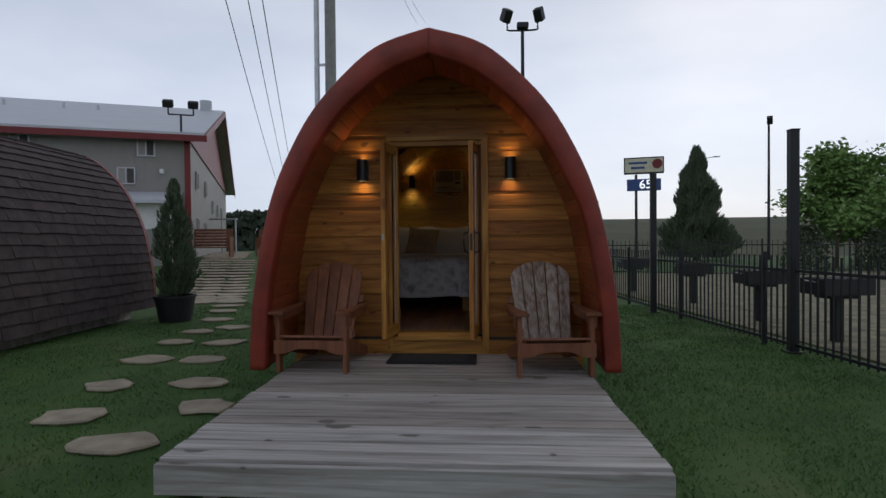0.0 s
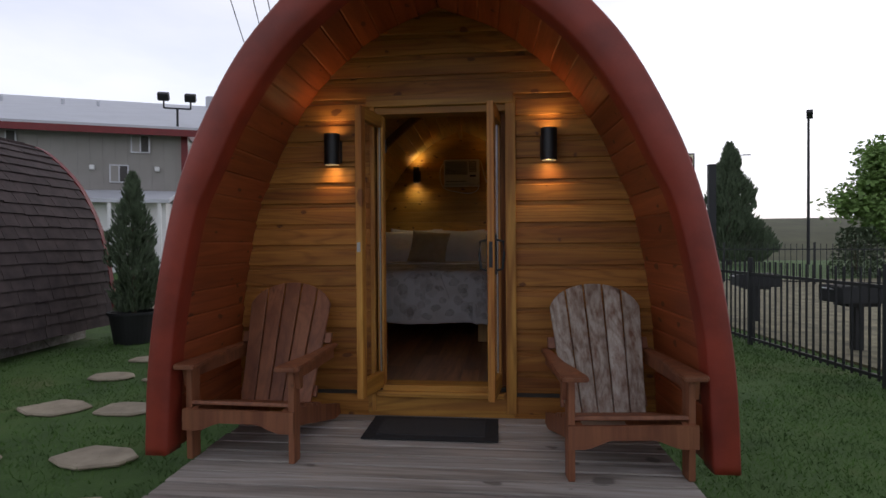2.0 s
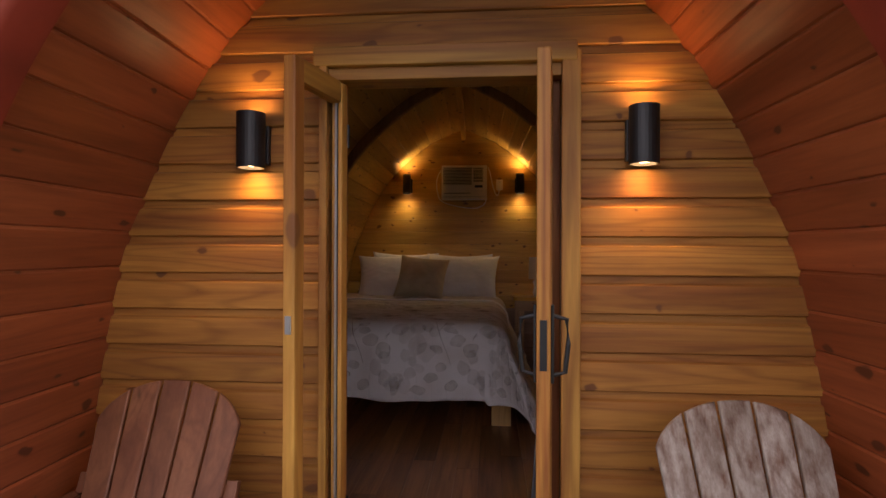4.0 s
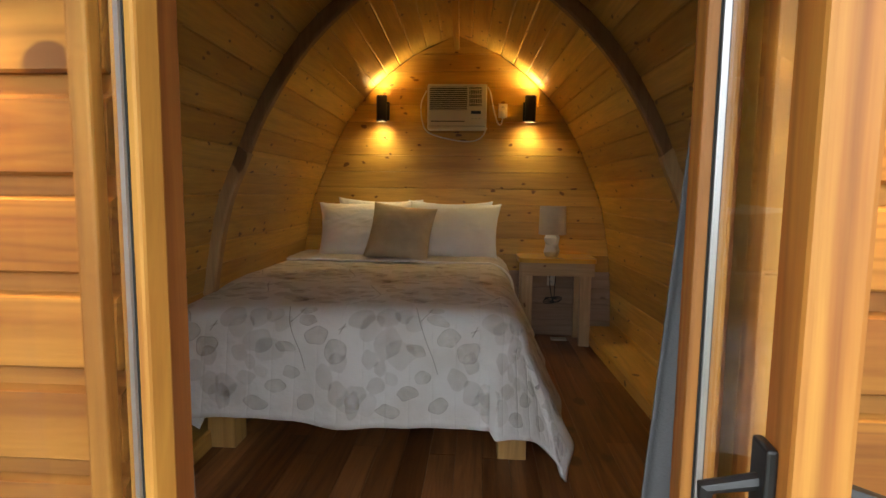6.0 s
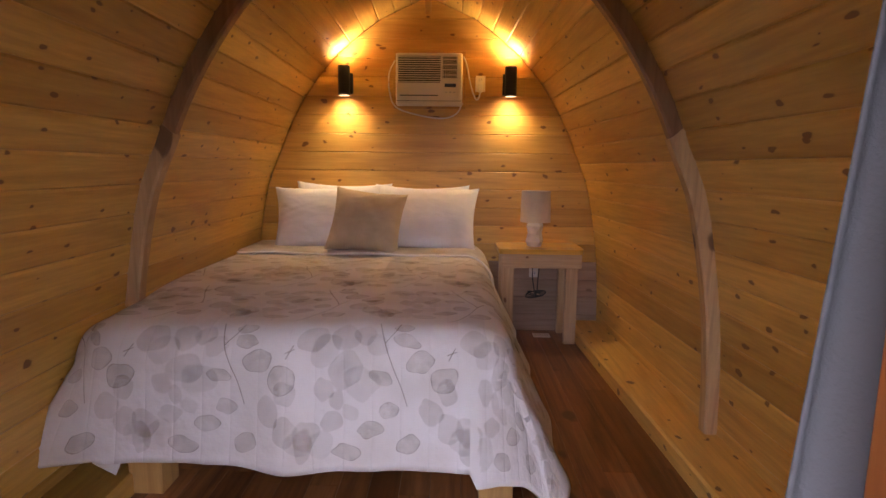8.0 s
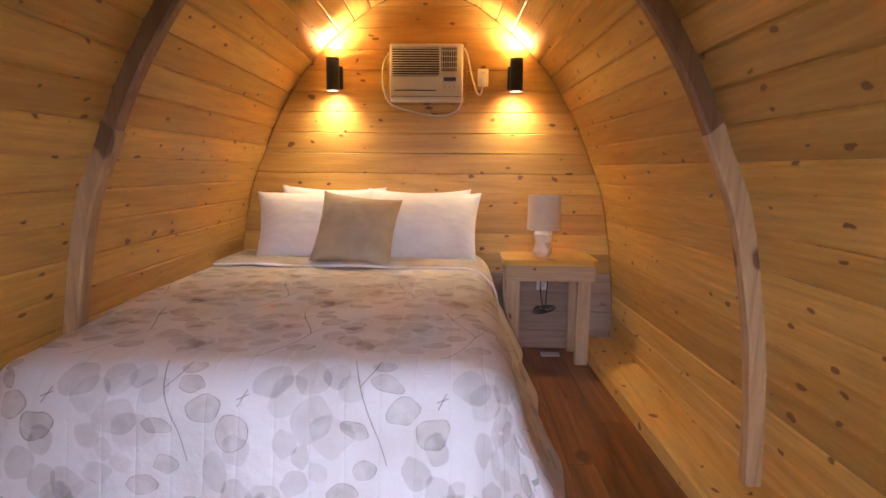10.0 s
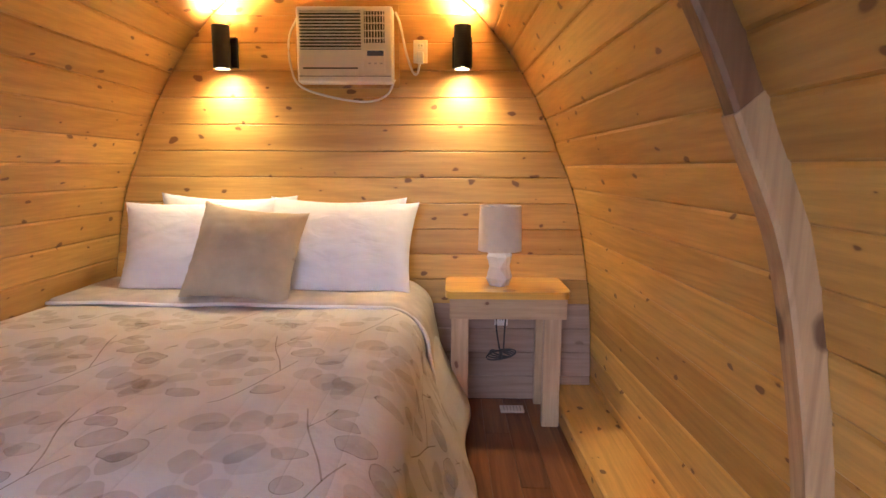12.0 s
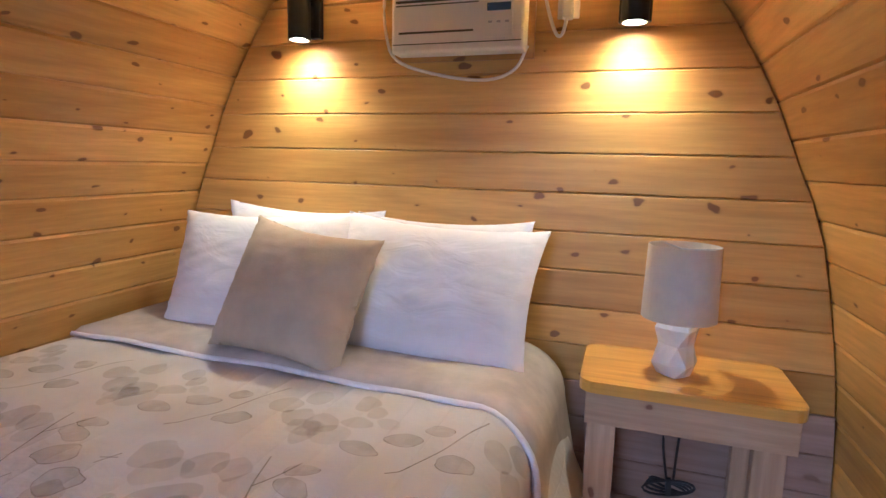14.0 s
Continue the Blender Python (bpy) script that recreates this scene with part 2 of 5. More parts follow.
FAR_LEAF = plain("far_woods", (0.035, 0.05, 0.03), 0.9, vary=0.4, scale=0.6)
HILL = plain("dry_grass_hill", (0.062, 0.064, 0.026), 0.95, vary=0.2, scale=0.4)
GRAVEL = plain("straw_gravel", (0.17, 0.15, 0.085), 0.95, vary=0.55, scale=3.5, relief=0.8, fine=30)
TAR = plain("asphalt", (0.06, 0.06, 0.062), 0.9, vary=0.2)
SIGN_CREAM = plain("sign_cream", (0.62, 0.58, 0.42), 0.5)
SIGN_BLUE = plain("sign_blue", (0.03, 0.07, 0.22), 0.5)
SHINGLE = plain("brown_shingle", (0.06, 0.042, 0.04), 0.9, vary=0.35, scale=5, relief=0.7, fine=50)
BLADE = plain("grass_blade", (0.062, 0.135, 0.020), 0.8, vary=0.4, scale=2.5)


def grass_material():
    m, n, l, b = mat("lawn", 0.95)
    v = mapped(n, l)
    r = ramp(n, [(0.3, (0.030, 0.066, 0.012)), (0.55, (0.058, 0.118, 0.020)), (0.8, (0.115, 0.125, 0.042))])
    l.new(noise_node(n, l, v, 1.1, 8, 0.7), r.inputs["Fac"])
    l.new(r.outputs["Color"], b.inputs["Base Color"])
    bump(n, l, b, noise_node(n, l, v, 60, 4), 0.7, 0.02)
    return m


def cotton_material():
    """White cotton with soft creases."""
    m, n, l, b = mat("creased_cotton", 0.9)
    v = mapped(n, l, (1.0, 1.0, 1.0), 9.0, (0.4, 0.3, 0.5))
    v2 = mapped(n, l, (2.2, 1.0, 5.0), 9.0, (0.0, 0.5, 0.0))
    b.inputs["Base Color"].default_value = (0.80, 0.78, 0.80, 1)
    crease = noise_node(n, l, v2, 2.6, 3, 0.5, 1.6)
    weave = noise_node(n, l, v, 8.0, 4)
    both = mixc(n, l, 0.25, crease, weave)
    r = ramp(n, [(0.3, (0.76, 0.74, 0.765)), (0.7, (0.82, 0.80, 0.815))])
    l.new(weave, r.inputs["Fac"])
    l.new(r.outputs["Color"], b.inputs["Base Color"])
    bump(n, l, b, both, 0.22, 0.03)
    return m


COTTON = cotton_material()
GRASS = grass_material()


def glass_material():
    m, n, l, b = mat("window_glass", 0.02)
    mix, tr, gl = n.new("ShaderNodeMixShader"), n.new("ShaderNodeBsdfTransparent"), n.new("ShaderNodeBsdfGlossy")
    gl.inputs["Roughness"].default_value = 0.02
    lw = n.new("ShaderNodeLayerWeight")
    lw.inputs["Blend"].default_value = 0.5
    pw = n.new("ShaderNodeMath")
    pw.operation, pw.inputs[1].default_value = "POWER", 4.0
    l.new(lw.outputs["Facing"], pw.inputs[0])
    gloss = n.new("ShaderNodeMapRange")
    gloss.inputs["To Min"].default_value, gloss.inputs["To Max"].default_value = 0.04, 0.40
    l.new(pw.outputs[0], gloss.inputs["Value"])
    l.new(gloss.outputs["Result"], mix.inputs[0])
    l.new(tr.outputs[0], mix.inputs[1])
    l.new(gl.outputs[0], mix.inputs[2])
    l.new(mix.outputs[0], n["Material Output"].inputs["Surface"])
    return m


GLASS = glass_material()


def glowing(name, color, strength):
    m, n, l, b = mat(name, 0.4)
    b.inputs["Base Color"].default_value = (*color, 1)
    b.inputs["Emission Color"].default_value = (*color, 1)
    b.inputs["Emission Strength"].default_value = strength
    return m


BULB = glowing("lit_bulb", (1.0, 0.66, 0.30), 14.0)
SIGN_LIT = glowing("lit_digits", (1.0, 0.95, 0.9), 1.2)
AC_LCD = glowing("ac_display", (0.012, 0.022, 0.03), 0.02)


# ---- mesh helpers ----
def box(bm, c, s, rot=None, bevel=0.0):
    """A box of size s round c, its edges rounded by bevel."""
    m = Matrix.Translation(c) @ (rot or Matrix.Identity(4)) @ Matrix.Diagonal((*s, 1))
    r = bmesh.ops.create_cube(bm, size=1, matrix=m)
    if bevel:
        edges = {e for v in r["verts"] for e in v.link_edges}
        bmesh.ops.bevel(bm, geom=list(edges), offset=bevel, segments=2, affect="EDGES", profile=0.5)
    return bm


def boxed(c, s, rot=None, bevel=0.0):
    return box(bmesh.new(), c, s, rot, bevel)


def tube(bm, a, b, r0, r1=None, seg=16, caps=True):
    a, b = Vector(a), Vector(b)
    m = Matrix.Translation((a + b) / 2) @ (b - a).to_track_quat("Z", "Y").to_matrix().to_4x4()
    bmesh.ops.create_cone(bm, cap_ends=caps, segments=seg, radius1=r0, radius2=r0 if r1 is None else r1, depth=(b - a).length, matrix=m)
    return bm


def tubed(*a, **k):
    return tube(bmesh.new(), *a, **k)


def lathe(bm, rings, seg=32, center=(0, 0, 0)):
    """Turned surface through rings of (radius, z)."""
    rows = [[bm.verts.new((center[0] + r * math.cos(2 * math.pi * i / seg), center[1] + r * math.sin(2 * math.pi * i / seg), center[2] + z)) for i in range(seg)] for r, z in rings]
    for p, q in zip(rows, rows[1:]):
        for i in range(seg):
            bm.faces.new((p[i], p[(i + 1) % seg], q[(i + 1) % seg], q[i]))
    return bm


def prism(bm, ring, extrude):
    """A closed prism over a ring of points."""
    a = [bm.verts.new(p) for p in ring]
    b = [bm.verts.new(Vector(p) + Vector(extrude)) for p in ring]
    bm.faces.new(a)
    bm.faces.new(b[::-1])
    for i in range(len(a)):
        j = (i + 1) % len(a)
        bm.faces.new((a[j], a[i], b[i], b[j]))
    bmesh.ops.recalc_face_normals(bm, faces=bm.faces[:])
    return bm


def path_tube(bm, pts, r, seg=8):
    """A cable through pts."""
    pts = [Vector(p) for p in pts]
    rows = []
    for i, p in enumerate(pts):
        d = (pts[min(i + 1, len(pts) - 1)] - pts[max(i - 1, 0)]).normalized()
        q = d.to_track_quat("Z", "Y").to_matrix()
        rows.append([bm.verts.new(p + q @ Vector((r * math.cos(2 * math.pi * k / seg), r * math.sin(2 * math.pi * k / seg), 0))) for k in range(seg)])
    for a, b in zip(rows, rows[1:]):
        for k in range(seg):
            bm.faces.new((a[k], a[(k + 1) % seg], b[(k + 1) % seg], b[k]))
    bm.faces.new(rows[0][::-1])
    bm.faces.new(rows[-1])
    return bm


def mesh_of(bm, name, material, smooth=False):
    me = bpy.data.meshes.new(name)
    if smooth:
        for f in bm.faces:
            f.smooth = True
    bm.to_mesh(me)
    bm.free()
    me.materials.append(material)
    return me


def part(name, bm, material, parent, label="", smooth=False):
    ob = new(name, mesh_of(bm, name, material, smooth))
    ob.parent = parent
    return tagged(ob, label)


def lone(name, bm, material, label, category, group="", kind="", smooth=False):
    return tagged(new(name, mesh_of(bm, name, material, smooth)), label, category, group, kind)


def thing(name, label, category, group="", kind="", at=(0, 0, 0), rz=0.0):
    ob = new(name)
    ob.empty_display_size = 0.1
    ob.matrix_world = pose(*at, 0, 0, rz)
    return tagged(ob, label, category, group, kind)


def spline(points, per=6):
    """A smooth line through points (Catmull-Rom)."""
    pts = [Vector(p) for p in points]
    ext = [2 * pts[0] - pts[1], *pts, 2 * pts[-1] - pts[-2]]
    out = []
    for i in range(1, len(ext) - 2):
        a, b, c, d = ext[i - 1:i + 3]
        for k in range(per):
            t = k / per
            out.append(0.5 * (2 * b + (c - a) * t + (2 * a - 5 * b + 4 * c - d) * t * t + (3 * b - a - 3 * c + d) * t ** 3))
    out.append(pts[-1])
    return out


# ---- the plan ----
GROUND = -0.25
RIB_OUT, RIB_Y = (0.05, 0.055), (2.10, 2.155)
FLOOR = 0.20
BACK = 4.01
INNER = [(1.38, 0.20), (1.37, 0.55), (1.34, 0.90), (1.25, 1.38), (1.17, 1.56), (1.065, 1.82), (0.90, 2.10), (0.745, 2.295), (0.52, 2.49), (0.355, 2.61), (0.0, 2.765)]
PORCH = [(1.43, 0.04), (1.41, 0.60), (1.375, 0.92), (1.28, 1.42), (1.20, 1.60), (1.09, 1.86), (0.925, 2.13), (0.77, 2.32), (0.54, 2.52), (0.37, 2.635), (0.0, 2.785)]
RIM_IN = [(1.42, 0.04), (1.39, 0.60), (1.34, 0.92), (1.24, 1.38), (1.145, 1.56), (1.03, 1.81), (0.86, 2.075), (0.71, 2.255), (0.48, 2.45), (0.32, 2.56), (0.0, 2.67)]
OUTER = [(1.555, 0.04), (1.535, 0.50), (1.475, 0.95), (1.385, 1.38), (1.285, 1.68), (1.19, 1.88), (1.06, 2.12), (0.90, 2.335), (0.58, 2.65), (0.36, 2.785), (0.0, 2.885)]


def centre(y):
    """The cabin's middle line, which leans a little off the doorway's square."""
    return -0.03 * y


def half(profile, per=6):
    """One side of a profile from foot to peak, evenly stepped and eased."""
    dense = spline([(x, z, 0) for x, z in profile], 12)
    acc = [0.0]
    for p, q in zip(dense, dense[1:]):
        acc.append(acc[-1] + (q - p).length)
    n, out, j = per * (len(profile) - 1), [], 0
    for i in range(n + 1):
        s = acc[-1] * i / n
        while j < len(dense) - 2 and acc[j + 1] < s:
            j += 1
        out.append(dense[j].lerp(dense[j + 1], (s - acc[j]) / (acc[j + 1] - acc[j])))
    for k in range(per):
        out = [out[0]] + [(a + 2 * m + c) / 4 for a, m, c in zip(out, out[1:], out[2:])] + [out[-1]]
    return [(p.x, p.y) for p in out]


def width_at(profile, z):
    h = half(profile, 8)
    for (x0, z0), (x1, z1) in zip(h, h[1:]):
        if z0 <= z <= z1:
            return x0 + (x1 - x0) * (z - z0) / (z1 - z0)
    return h[0][0] if z < h[0][1] else 0.0


def strip(profile, step, gap, thick, y0, y1, side, cx, sub=3):
    """Boards laid along y up one side of a profile: one bmesh each."""
    h = [Vector((x, z)) for x, z in half(profile, 10)]
    acc = [0.0]
    for a, b in zip(h, h[1:]):
        acc.append(acc[-1] + (b - a).length)

    def at(s):
        s = min(max(s, 0), acc[-1])
        for i in range(len(h) - 1):
            if s <= acc[i + 1] + 1e-9:
                t = (s - acc[i]) / (acc[i + 1] - acc[i])
                d = (h[i + 1] - h[i]).normalized()
                return h[i].lerp(h[i + 1], t), Vector((d.y, -d.x))
        return h[-1], Vector((0, 1))
    count = round(acc[-1] / step)
    step = acc[-1] / count
    for k in range(count):
        bm = bmesh.new()
        ring_in, ring_out = [], []
        s0, s1 = k * step, (k + 1) * step
        for s, sink in ((s0 + 0.1 * gap, 0.006), (s0 + 0.1 * gap, 0.0058), (s0 + 0.009, 0.0), (s0 + step / 2, -0.001), (s1 - 0.009, 0.0), (s1 - 0.1 * gap, 0.0058), (s1 - 0.1 * gap, 0.006)):
            p, nrm = at(s)
            ring_in.append(p + nrm * sink)
            ring_out.append(p + nrm * thick)
        ring_out = [ring_out[0], ring_out[3], ring_out[-1]]
        ring = ring_in + ring_out[::-1]
        a = [bm.verts.new((cx(y0) + side * p.x, y0, p.y)) for p in ring]
        b = [bm.verts.new((cx(y1) + side * p.x, y1, p.y)) for p in ring]
        bm.faces.new(a)
        bm.faces.new(b[::-1])
        for i in range(len(a)):
            j = (i + 1) % len(a)
            bm.faces.new((a[j], a[i], b[i], b[j]))
        bmesh.ops.recalc_face_normals(bm, faces=bm.faces[:])
        yield bm


def shell(profile_in, profile_out, y0, y1, cx=centre, per=6):
    """The solid between two profiles, from y0 to y1."""
    bm = bmesh.new()
    i, o = half(profile_in, per), half(profile_out, per)
    full_i = [(-x, z) for x, z in i] + [(x, z) for x, z in i[-2::-1]]
    full_o = [(-x, z) for x, z in o] + [(x, z) for x, z in o[-2::-1]]
    rows = []
    for y in (y0, y1):
        rows.append(([bm.verts.new((cx(y) + x, y, z)) for x, z in full_i], [bm.verts.new((cx(y) + x, y, z)) for x, z in full_o]))
    (ai, ao), (bi, bo) = rows
    m = len(ai)
    for k in range(m - 1):
        bm.faces.new((ai[k], ai[k + 1], bi[k + 1], bi[k]))
        bm.faces.new((ao[k + 1], ao[k], bo[k], bo[k + 1]))
        bm.faces.new((ai[k + 1], ai[k], ao[k], ao[k + 1]))
        bm.faces.new((bi[k], bi[k + 1], bo[k + 1], bo[k]))
    for k in (0, m - 1):
        bm.faces.new((ai[k], bi[k], bo[k], ao[k]))
    bmesh.ops.recalc_face_normals(bm, faces=bm.faces[:])
    return bm


def grown(profile, d):
    return [(x + d * (1 if z < 2.4 else x / 0.8), z + d * (0 if z < 0.6 else min(1, (z - 0.6) / 1.6))) for x, z in profile]


# ---- ground ----
def ground():
    bm = bmesh.new()
    bmesh.ops.create_grid(bm, x_segments=90, y_segments=90, size=1)
    for v in bm.verts:
        x, y = v.co.x, v.co.y
        v.co.x, v.co.y = 900 * x * abs(x) ** 2.2, 900 * y * abs(y) ** 2.2
        d = math.hypot(v.co.x, v.co.y)
        v.co.z = GROUND + 0.02 * noise.noise((v.co.x * 0.5, v.co.y * 0.5, 0)) * (1 if d < 60 else 0)
    return lone("ground", bm, GRASS, "mown green lawn with worn dry patches", "lawn", kind="structure")


ground()


def bank_z(x, y):
    """The lawn rises gently towards the lodge."""
    ease = lambda t: t * t * (3 - 2 * t)
    return GROUND + 0.72 * ease(min(1, max(0, (y - 7.0) / 11))) * ease(min(1, max(0, (-3.4 - x) / 3.0)))


bm = bmesh.new()
rows = [[bm.verts.new((-24 + 0.5 * i, 6.5 + 0.5 * j, bank_z(-24 + 0.5 * i, 6.5 + 0.5 * j) - (0.03 if j == 0 else 0.0) + 0.004)) for i in range(43)] for j in range(48)]
for a, b in zip(rows, rows[1:]):
    for i in range(42):
        bm.faces.new((a[i], a[i + 1], b[i + 1], b[i]))
lone("ground_bank", bm, GRASS, "gently rising green lawn towards the lodge", "lawn", kind="structure", smooth=True)

# embankment beyond the fences
bm = bmesh.new()
rows = []
for y, z in ((34, -0.4), (44, 1.4), (58, 3.7), (70, 4.2), (160, 4.0)):
    rows.append([bm.verts.new((x, y, z * min(1, max(0, (x + 2) / 12)) * (1 + 0.06 * noise.noise((x * 0.03, y * 0.05, 1))) - 0.3)) for x in range(-10, 151, 8)])
for a, b in zip(rows, rows[1:]):
    for i in range(len(a) - 1):
        bm.faces.new((a[i], a[i + 1], b[i + 1], b[i]))
lone("embankment", bm, HILL, "long grassy embankment of dry olive grass", "hill", kind="structure", smooth=True)

# unseen dark block behind the visitor, added to dim sky light on the porch
lone("wall_hedge", boxed((0, -11.5, 0.8), (46, 1.2, 2.2)), FAR_LEAF, "unseen dark block added to keep sky light off the porch", "hedge", kind="structure")

# gravel yard with the grills
bm = bmesh.new()
box(bm, (11.0, 6.0, GROUND + 0.012), (13.6, 22, 0.03), pose(0, 0, 0, 0, 0, 6))
lone("gravel_yard", bm, GRAVEL, "straw coloured gravel and dry grass yard behind the fence", "ground", kind="structure")


# ---- the deck ----
def deck():
    d = thing("deck", "low deck of grey weathered boards in front of the cabin", "deck")
    y0, y1, w = -2.72, -0.02, 1.315
    n = 19
    step = (y1 - y0) / n
    for i in range(n):
        y = y0 + (i + 0.5) * step
        c = 0.065 - 0.02 * (y - y0)
        part("plank", boxed((c + random.uniform(-0.006, 0.006), y, -0.019 - random.uniform(0, 0.005)), (2 * w + random.uniform(-0.012, 0.012), step - 0.019, 0.038),
                            pose(0, 0, 0, random.uniform(-0.25, 0.25), 0, random.uniform(-0.08, 0.08)), 0.004), DECK, d)
    part("front_beam", boxed((0.065, y0 - 0.02, -0.10), (2 * w, 0.04, 0.16), None, 0.005), DECK, d)
    for s in (-1, 1):
        part("side_beam", boxed((0.035 + s * (w - 0.03), (y0 + y1) / 2, -0.115), (0.04, y1 - y0, 0.15), pose(0, 0, 0, 0, 0, 1.1)), DECK, d)
    for x in (-1.0, 0.1, 1.2):
        part("support_post", boxed((x, y0 + 0.12, -0.2), (0.09, 0.09, 0.2)), DECK, d)


deck()


# ---- the cabin's shell ----
def cabin():
    lining = thing("porch_lining", "porch vault lined with red-stained cedar boards", "wall", kind="structure")
    for s in (-1, 1):
        for bm in strip(PORCH, 0.145, 0.004, 0.02, -0.90, 0.03, s, centre):
            part("plank", bm, CEDAR_Y, lining)
    rim = thing("arch_rim", "thick rounded arch rim of red-stained wood with a joint at the top", "arch", kind="structure")
    for s in (-1, 1):
        ring_i, ring_o = half(RIM_IN, 8), half(OUTER, 8)
        bm = bmesh.new()
        rows = []
        for (xi, zi), (xo, zo) in zip(ring_i, ring_o):
            a, b = Vector((xi, zi)), Vector((xo, zo))
            sec = []
            for f, y in ((0.0, -0.82), (0.0, -0.93), (0.05, -0.95), (0.88, -0.95), (0.97, -0.94), (1.0, -0.90), (1.0, -0.62)):
                p = a.lerp(b, f)
                sec.append(bm.verts.new((centre(-0.9) + s * max(p.x, 0.002), y, p.y)))
            rows.append(sec)
        for p, q in zip(rows, rows[1:]):
            for i in range(len(p) - 1):
                bm.faces.new((p[i], p[i + 1], q[i + 1], q[i]))
        for p in (rows[0], rows[-1]):
            bm.faces.new(p)
        bmesh.ops.recalc_face_normals(bm, faces=bm.faces[:])
        part("rim_half", bm, RED_RIM, rim, smooth=True)
    roof = lone("cabin_roof", shell(grown(PORCH, 0.03), grown(OUTER, -0.02), -0.80, BACK + 0.28), SHINGLE, "curved brown shingled roof shell of the cabin", "roof", kind="structure")
    # room lining
    for s, nm in ((-1, "wall_west"), (1, "wall_east")):
        w = thing(nm, "curved wall of varnished knotty pine boards", "wall", kind="structure")
        for bm in strip(INNER, 0.139, 0.004, 0.02, 0.10, BACK + 0.03, s, centre):
            part("plank", bm, PINE_Y, w)
    bw = thing("wall_back", "end wall of horizontal knotty pine boards", "wall", kind="structure")
    z, step = FLOOR, 0.1415
    bm = bmesh.new()
    box(bm, (centre(BACK), BACK + 0.06, 1.4), (2.9, 0.05, 2.9))
    part("backing", bm, DARK_SLOT, bw)
    while z < 2.76:
        z1 = min(z + step, 2.762)
        a, b = width_at(INNER, z) - 0.004, width_at(INNER, z1) - 0.004
        g = 0.0004
        cx = centre(BACK)
        bm = bmesh.new()
        prism(bm, [(cx - a, BACK, z + g), (cx + a, BACK, z + g), (cx + b, BACK, z1 - g), (cx - b, BACK, z1 - g)], (0, 0.03, 0))
        bmesh.ops.bevel(bm, geom=[e for e in bm.edges if all(abs(v.co.y - BACK) < 1e-6 for v in e.verts)], offset=0.005, segments=1, affect="EDGES")
        # the lowest rows of boards are paler than the rest
        part("plank", bm, LOW_BOARD if z1 < 0.8 else PINE_X, bw, "pale low board" if z1 < 0.8 else "")
        z = z1
    # front wall: siding outside, pine inside, the doorway through it
    fw = thing("wall_front", "front wall of bevelled cedar siding boards round the doorway", "wall", kind="structure")
    z, step = -0.124, 0.144
    ow = 0.47
    while z < 2.77:
        z1 = min(z + step, 2.778)
        a, b = width_at(PORCH, z) + 0.01, width_at(PORCH, z1) + 0.01
        spans = [(-a, -b, a, b)]
        if z < 2.13:
            spans = [(-a, -b, -0.44, -0.44), (ow, ow, a, b)]
        for l0, l1, r0, r1 in spans:
            if abs(r0 - l0) < 0.05:
                continue
            bm = bmesh.new()
            c = centre(0)
            f = lambda x, zz, y: (c + x, y, zz)
            mixx = lambda t: (l0 + (l1 - l0) * t, r0 + (r1 - r0) * t)
            levels = [(0.0, z + 0.001, -0.014), (0.03, z + 0.005, -0.019), (0.5, z + 0.072, -0.020), (0.73, z + 0.108, -0.018), (0.8, z + 0.116, -0.003), (1.0, z1 + 0.002, -0.002)]
            lev = []
            for t, zz, yy in levels:
                xl, xr = mixx(t)
                lev.append((bm.verts.new(f(xl, zz, yy)), bm.verts.new(f(xr, zz, yy)), bm.verts.new(f(xl, zz, 0.03)), bm.verts.new(f(xr, zz, 0.03))))
            for p, q in zip(lev, lev[1:]):
                bm.faces.new((p[0], p[1], q[1], q[0]))
                bm.faces.new((p[3], p[2], q[2], q[3]))
                bm.faces.new((p[2], p[0], q[0], q[2]))
                bm.faces.new((p[1], p[3], q[3], q[1]))
            bm.faces.new((lev[0][0], lev[0][2], lev[0][3], lev[0][1]))
            bm.faces.new((lev[-1][0], lev[-1][1], lev[-1][3], lev[-1][2]))
            bmesh.ops.recalc_face_normals(bm, faces=bm.faces[:])
            part("plank", bm, CEDAR_X, fw)
        z = z1
    bm = bmesh.new()
    prof = [(x, z) for x, z in half(PORCH, 4)]
    c = centre(0)
    for s in (-1, 1):
        pts = [(c + s * ow, 0.032, 0.02), *[(c + s * (x + 0.01), 0.032, z) for x, z in prof if z < 2.13], (c + s * (width_at(PORCH, 2.13) + 0.01), 0.032, 2.13), (c + s * ow, 0.032, 2.13)]
        prism(bm, pts, (0, 0.066, 0))
    pts = [(c - width_at(PORCH, 2.13) - 0.01, 0.032, 2.13), (c + width_at(PORCH, 2.13) + 0.01, 0.032, 2.13), *[(c + x, 0.032, z) for x, z in prof if z > 2.13], *[(c - x, 0.032, z) for x, z in prof[::-1] if z > 2.13 and x > 0.001]]
    prism(bm, pts, (0, 0.066, 0))
    part("inner_facing", bm, PINE_X, fw)
    # floor
    fl = thing("floor", "glossy brown wood-plank floor", "floor", kind="structure")
    part("subfloor", boxed((-0.06, 2.02, FLOOR - 0.045), (2.85, 4.05, 0.07)), DARK_SLOT, fl)
    x = -1.50
    while x < 1.37:
        y = 0.03 - random.uniform(0, 0.9)
        while y < BACK:
            y1 = min(y + 1.2, BACK)
            a = max(y, 0.03)
            if y1 - a > 0.02:
                part("plank", boxed((x + 0.0625, (a + y1) / 2, FLOOR - 0.005), (0.1235, y1 - a - 0.0015, 0.01)), LAMINATE, fl)
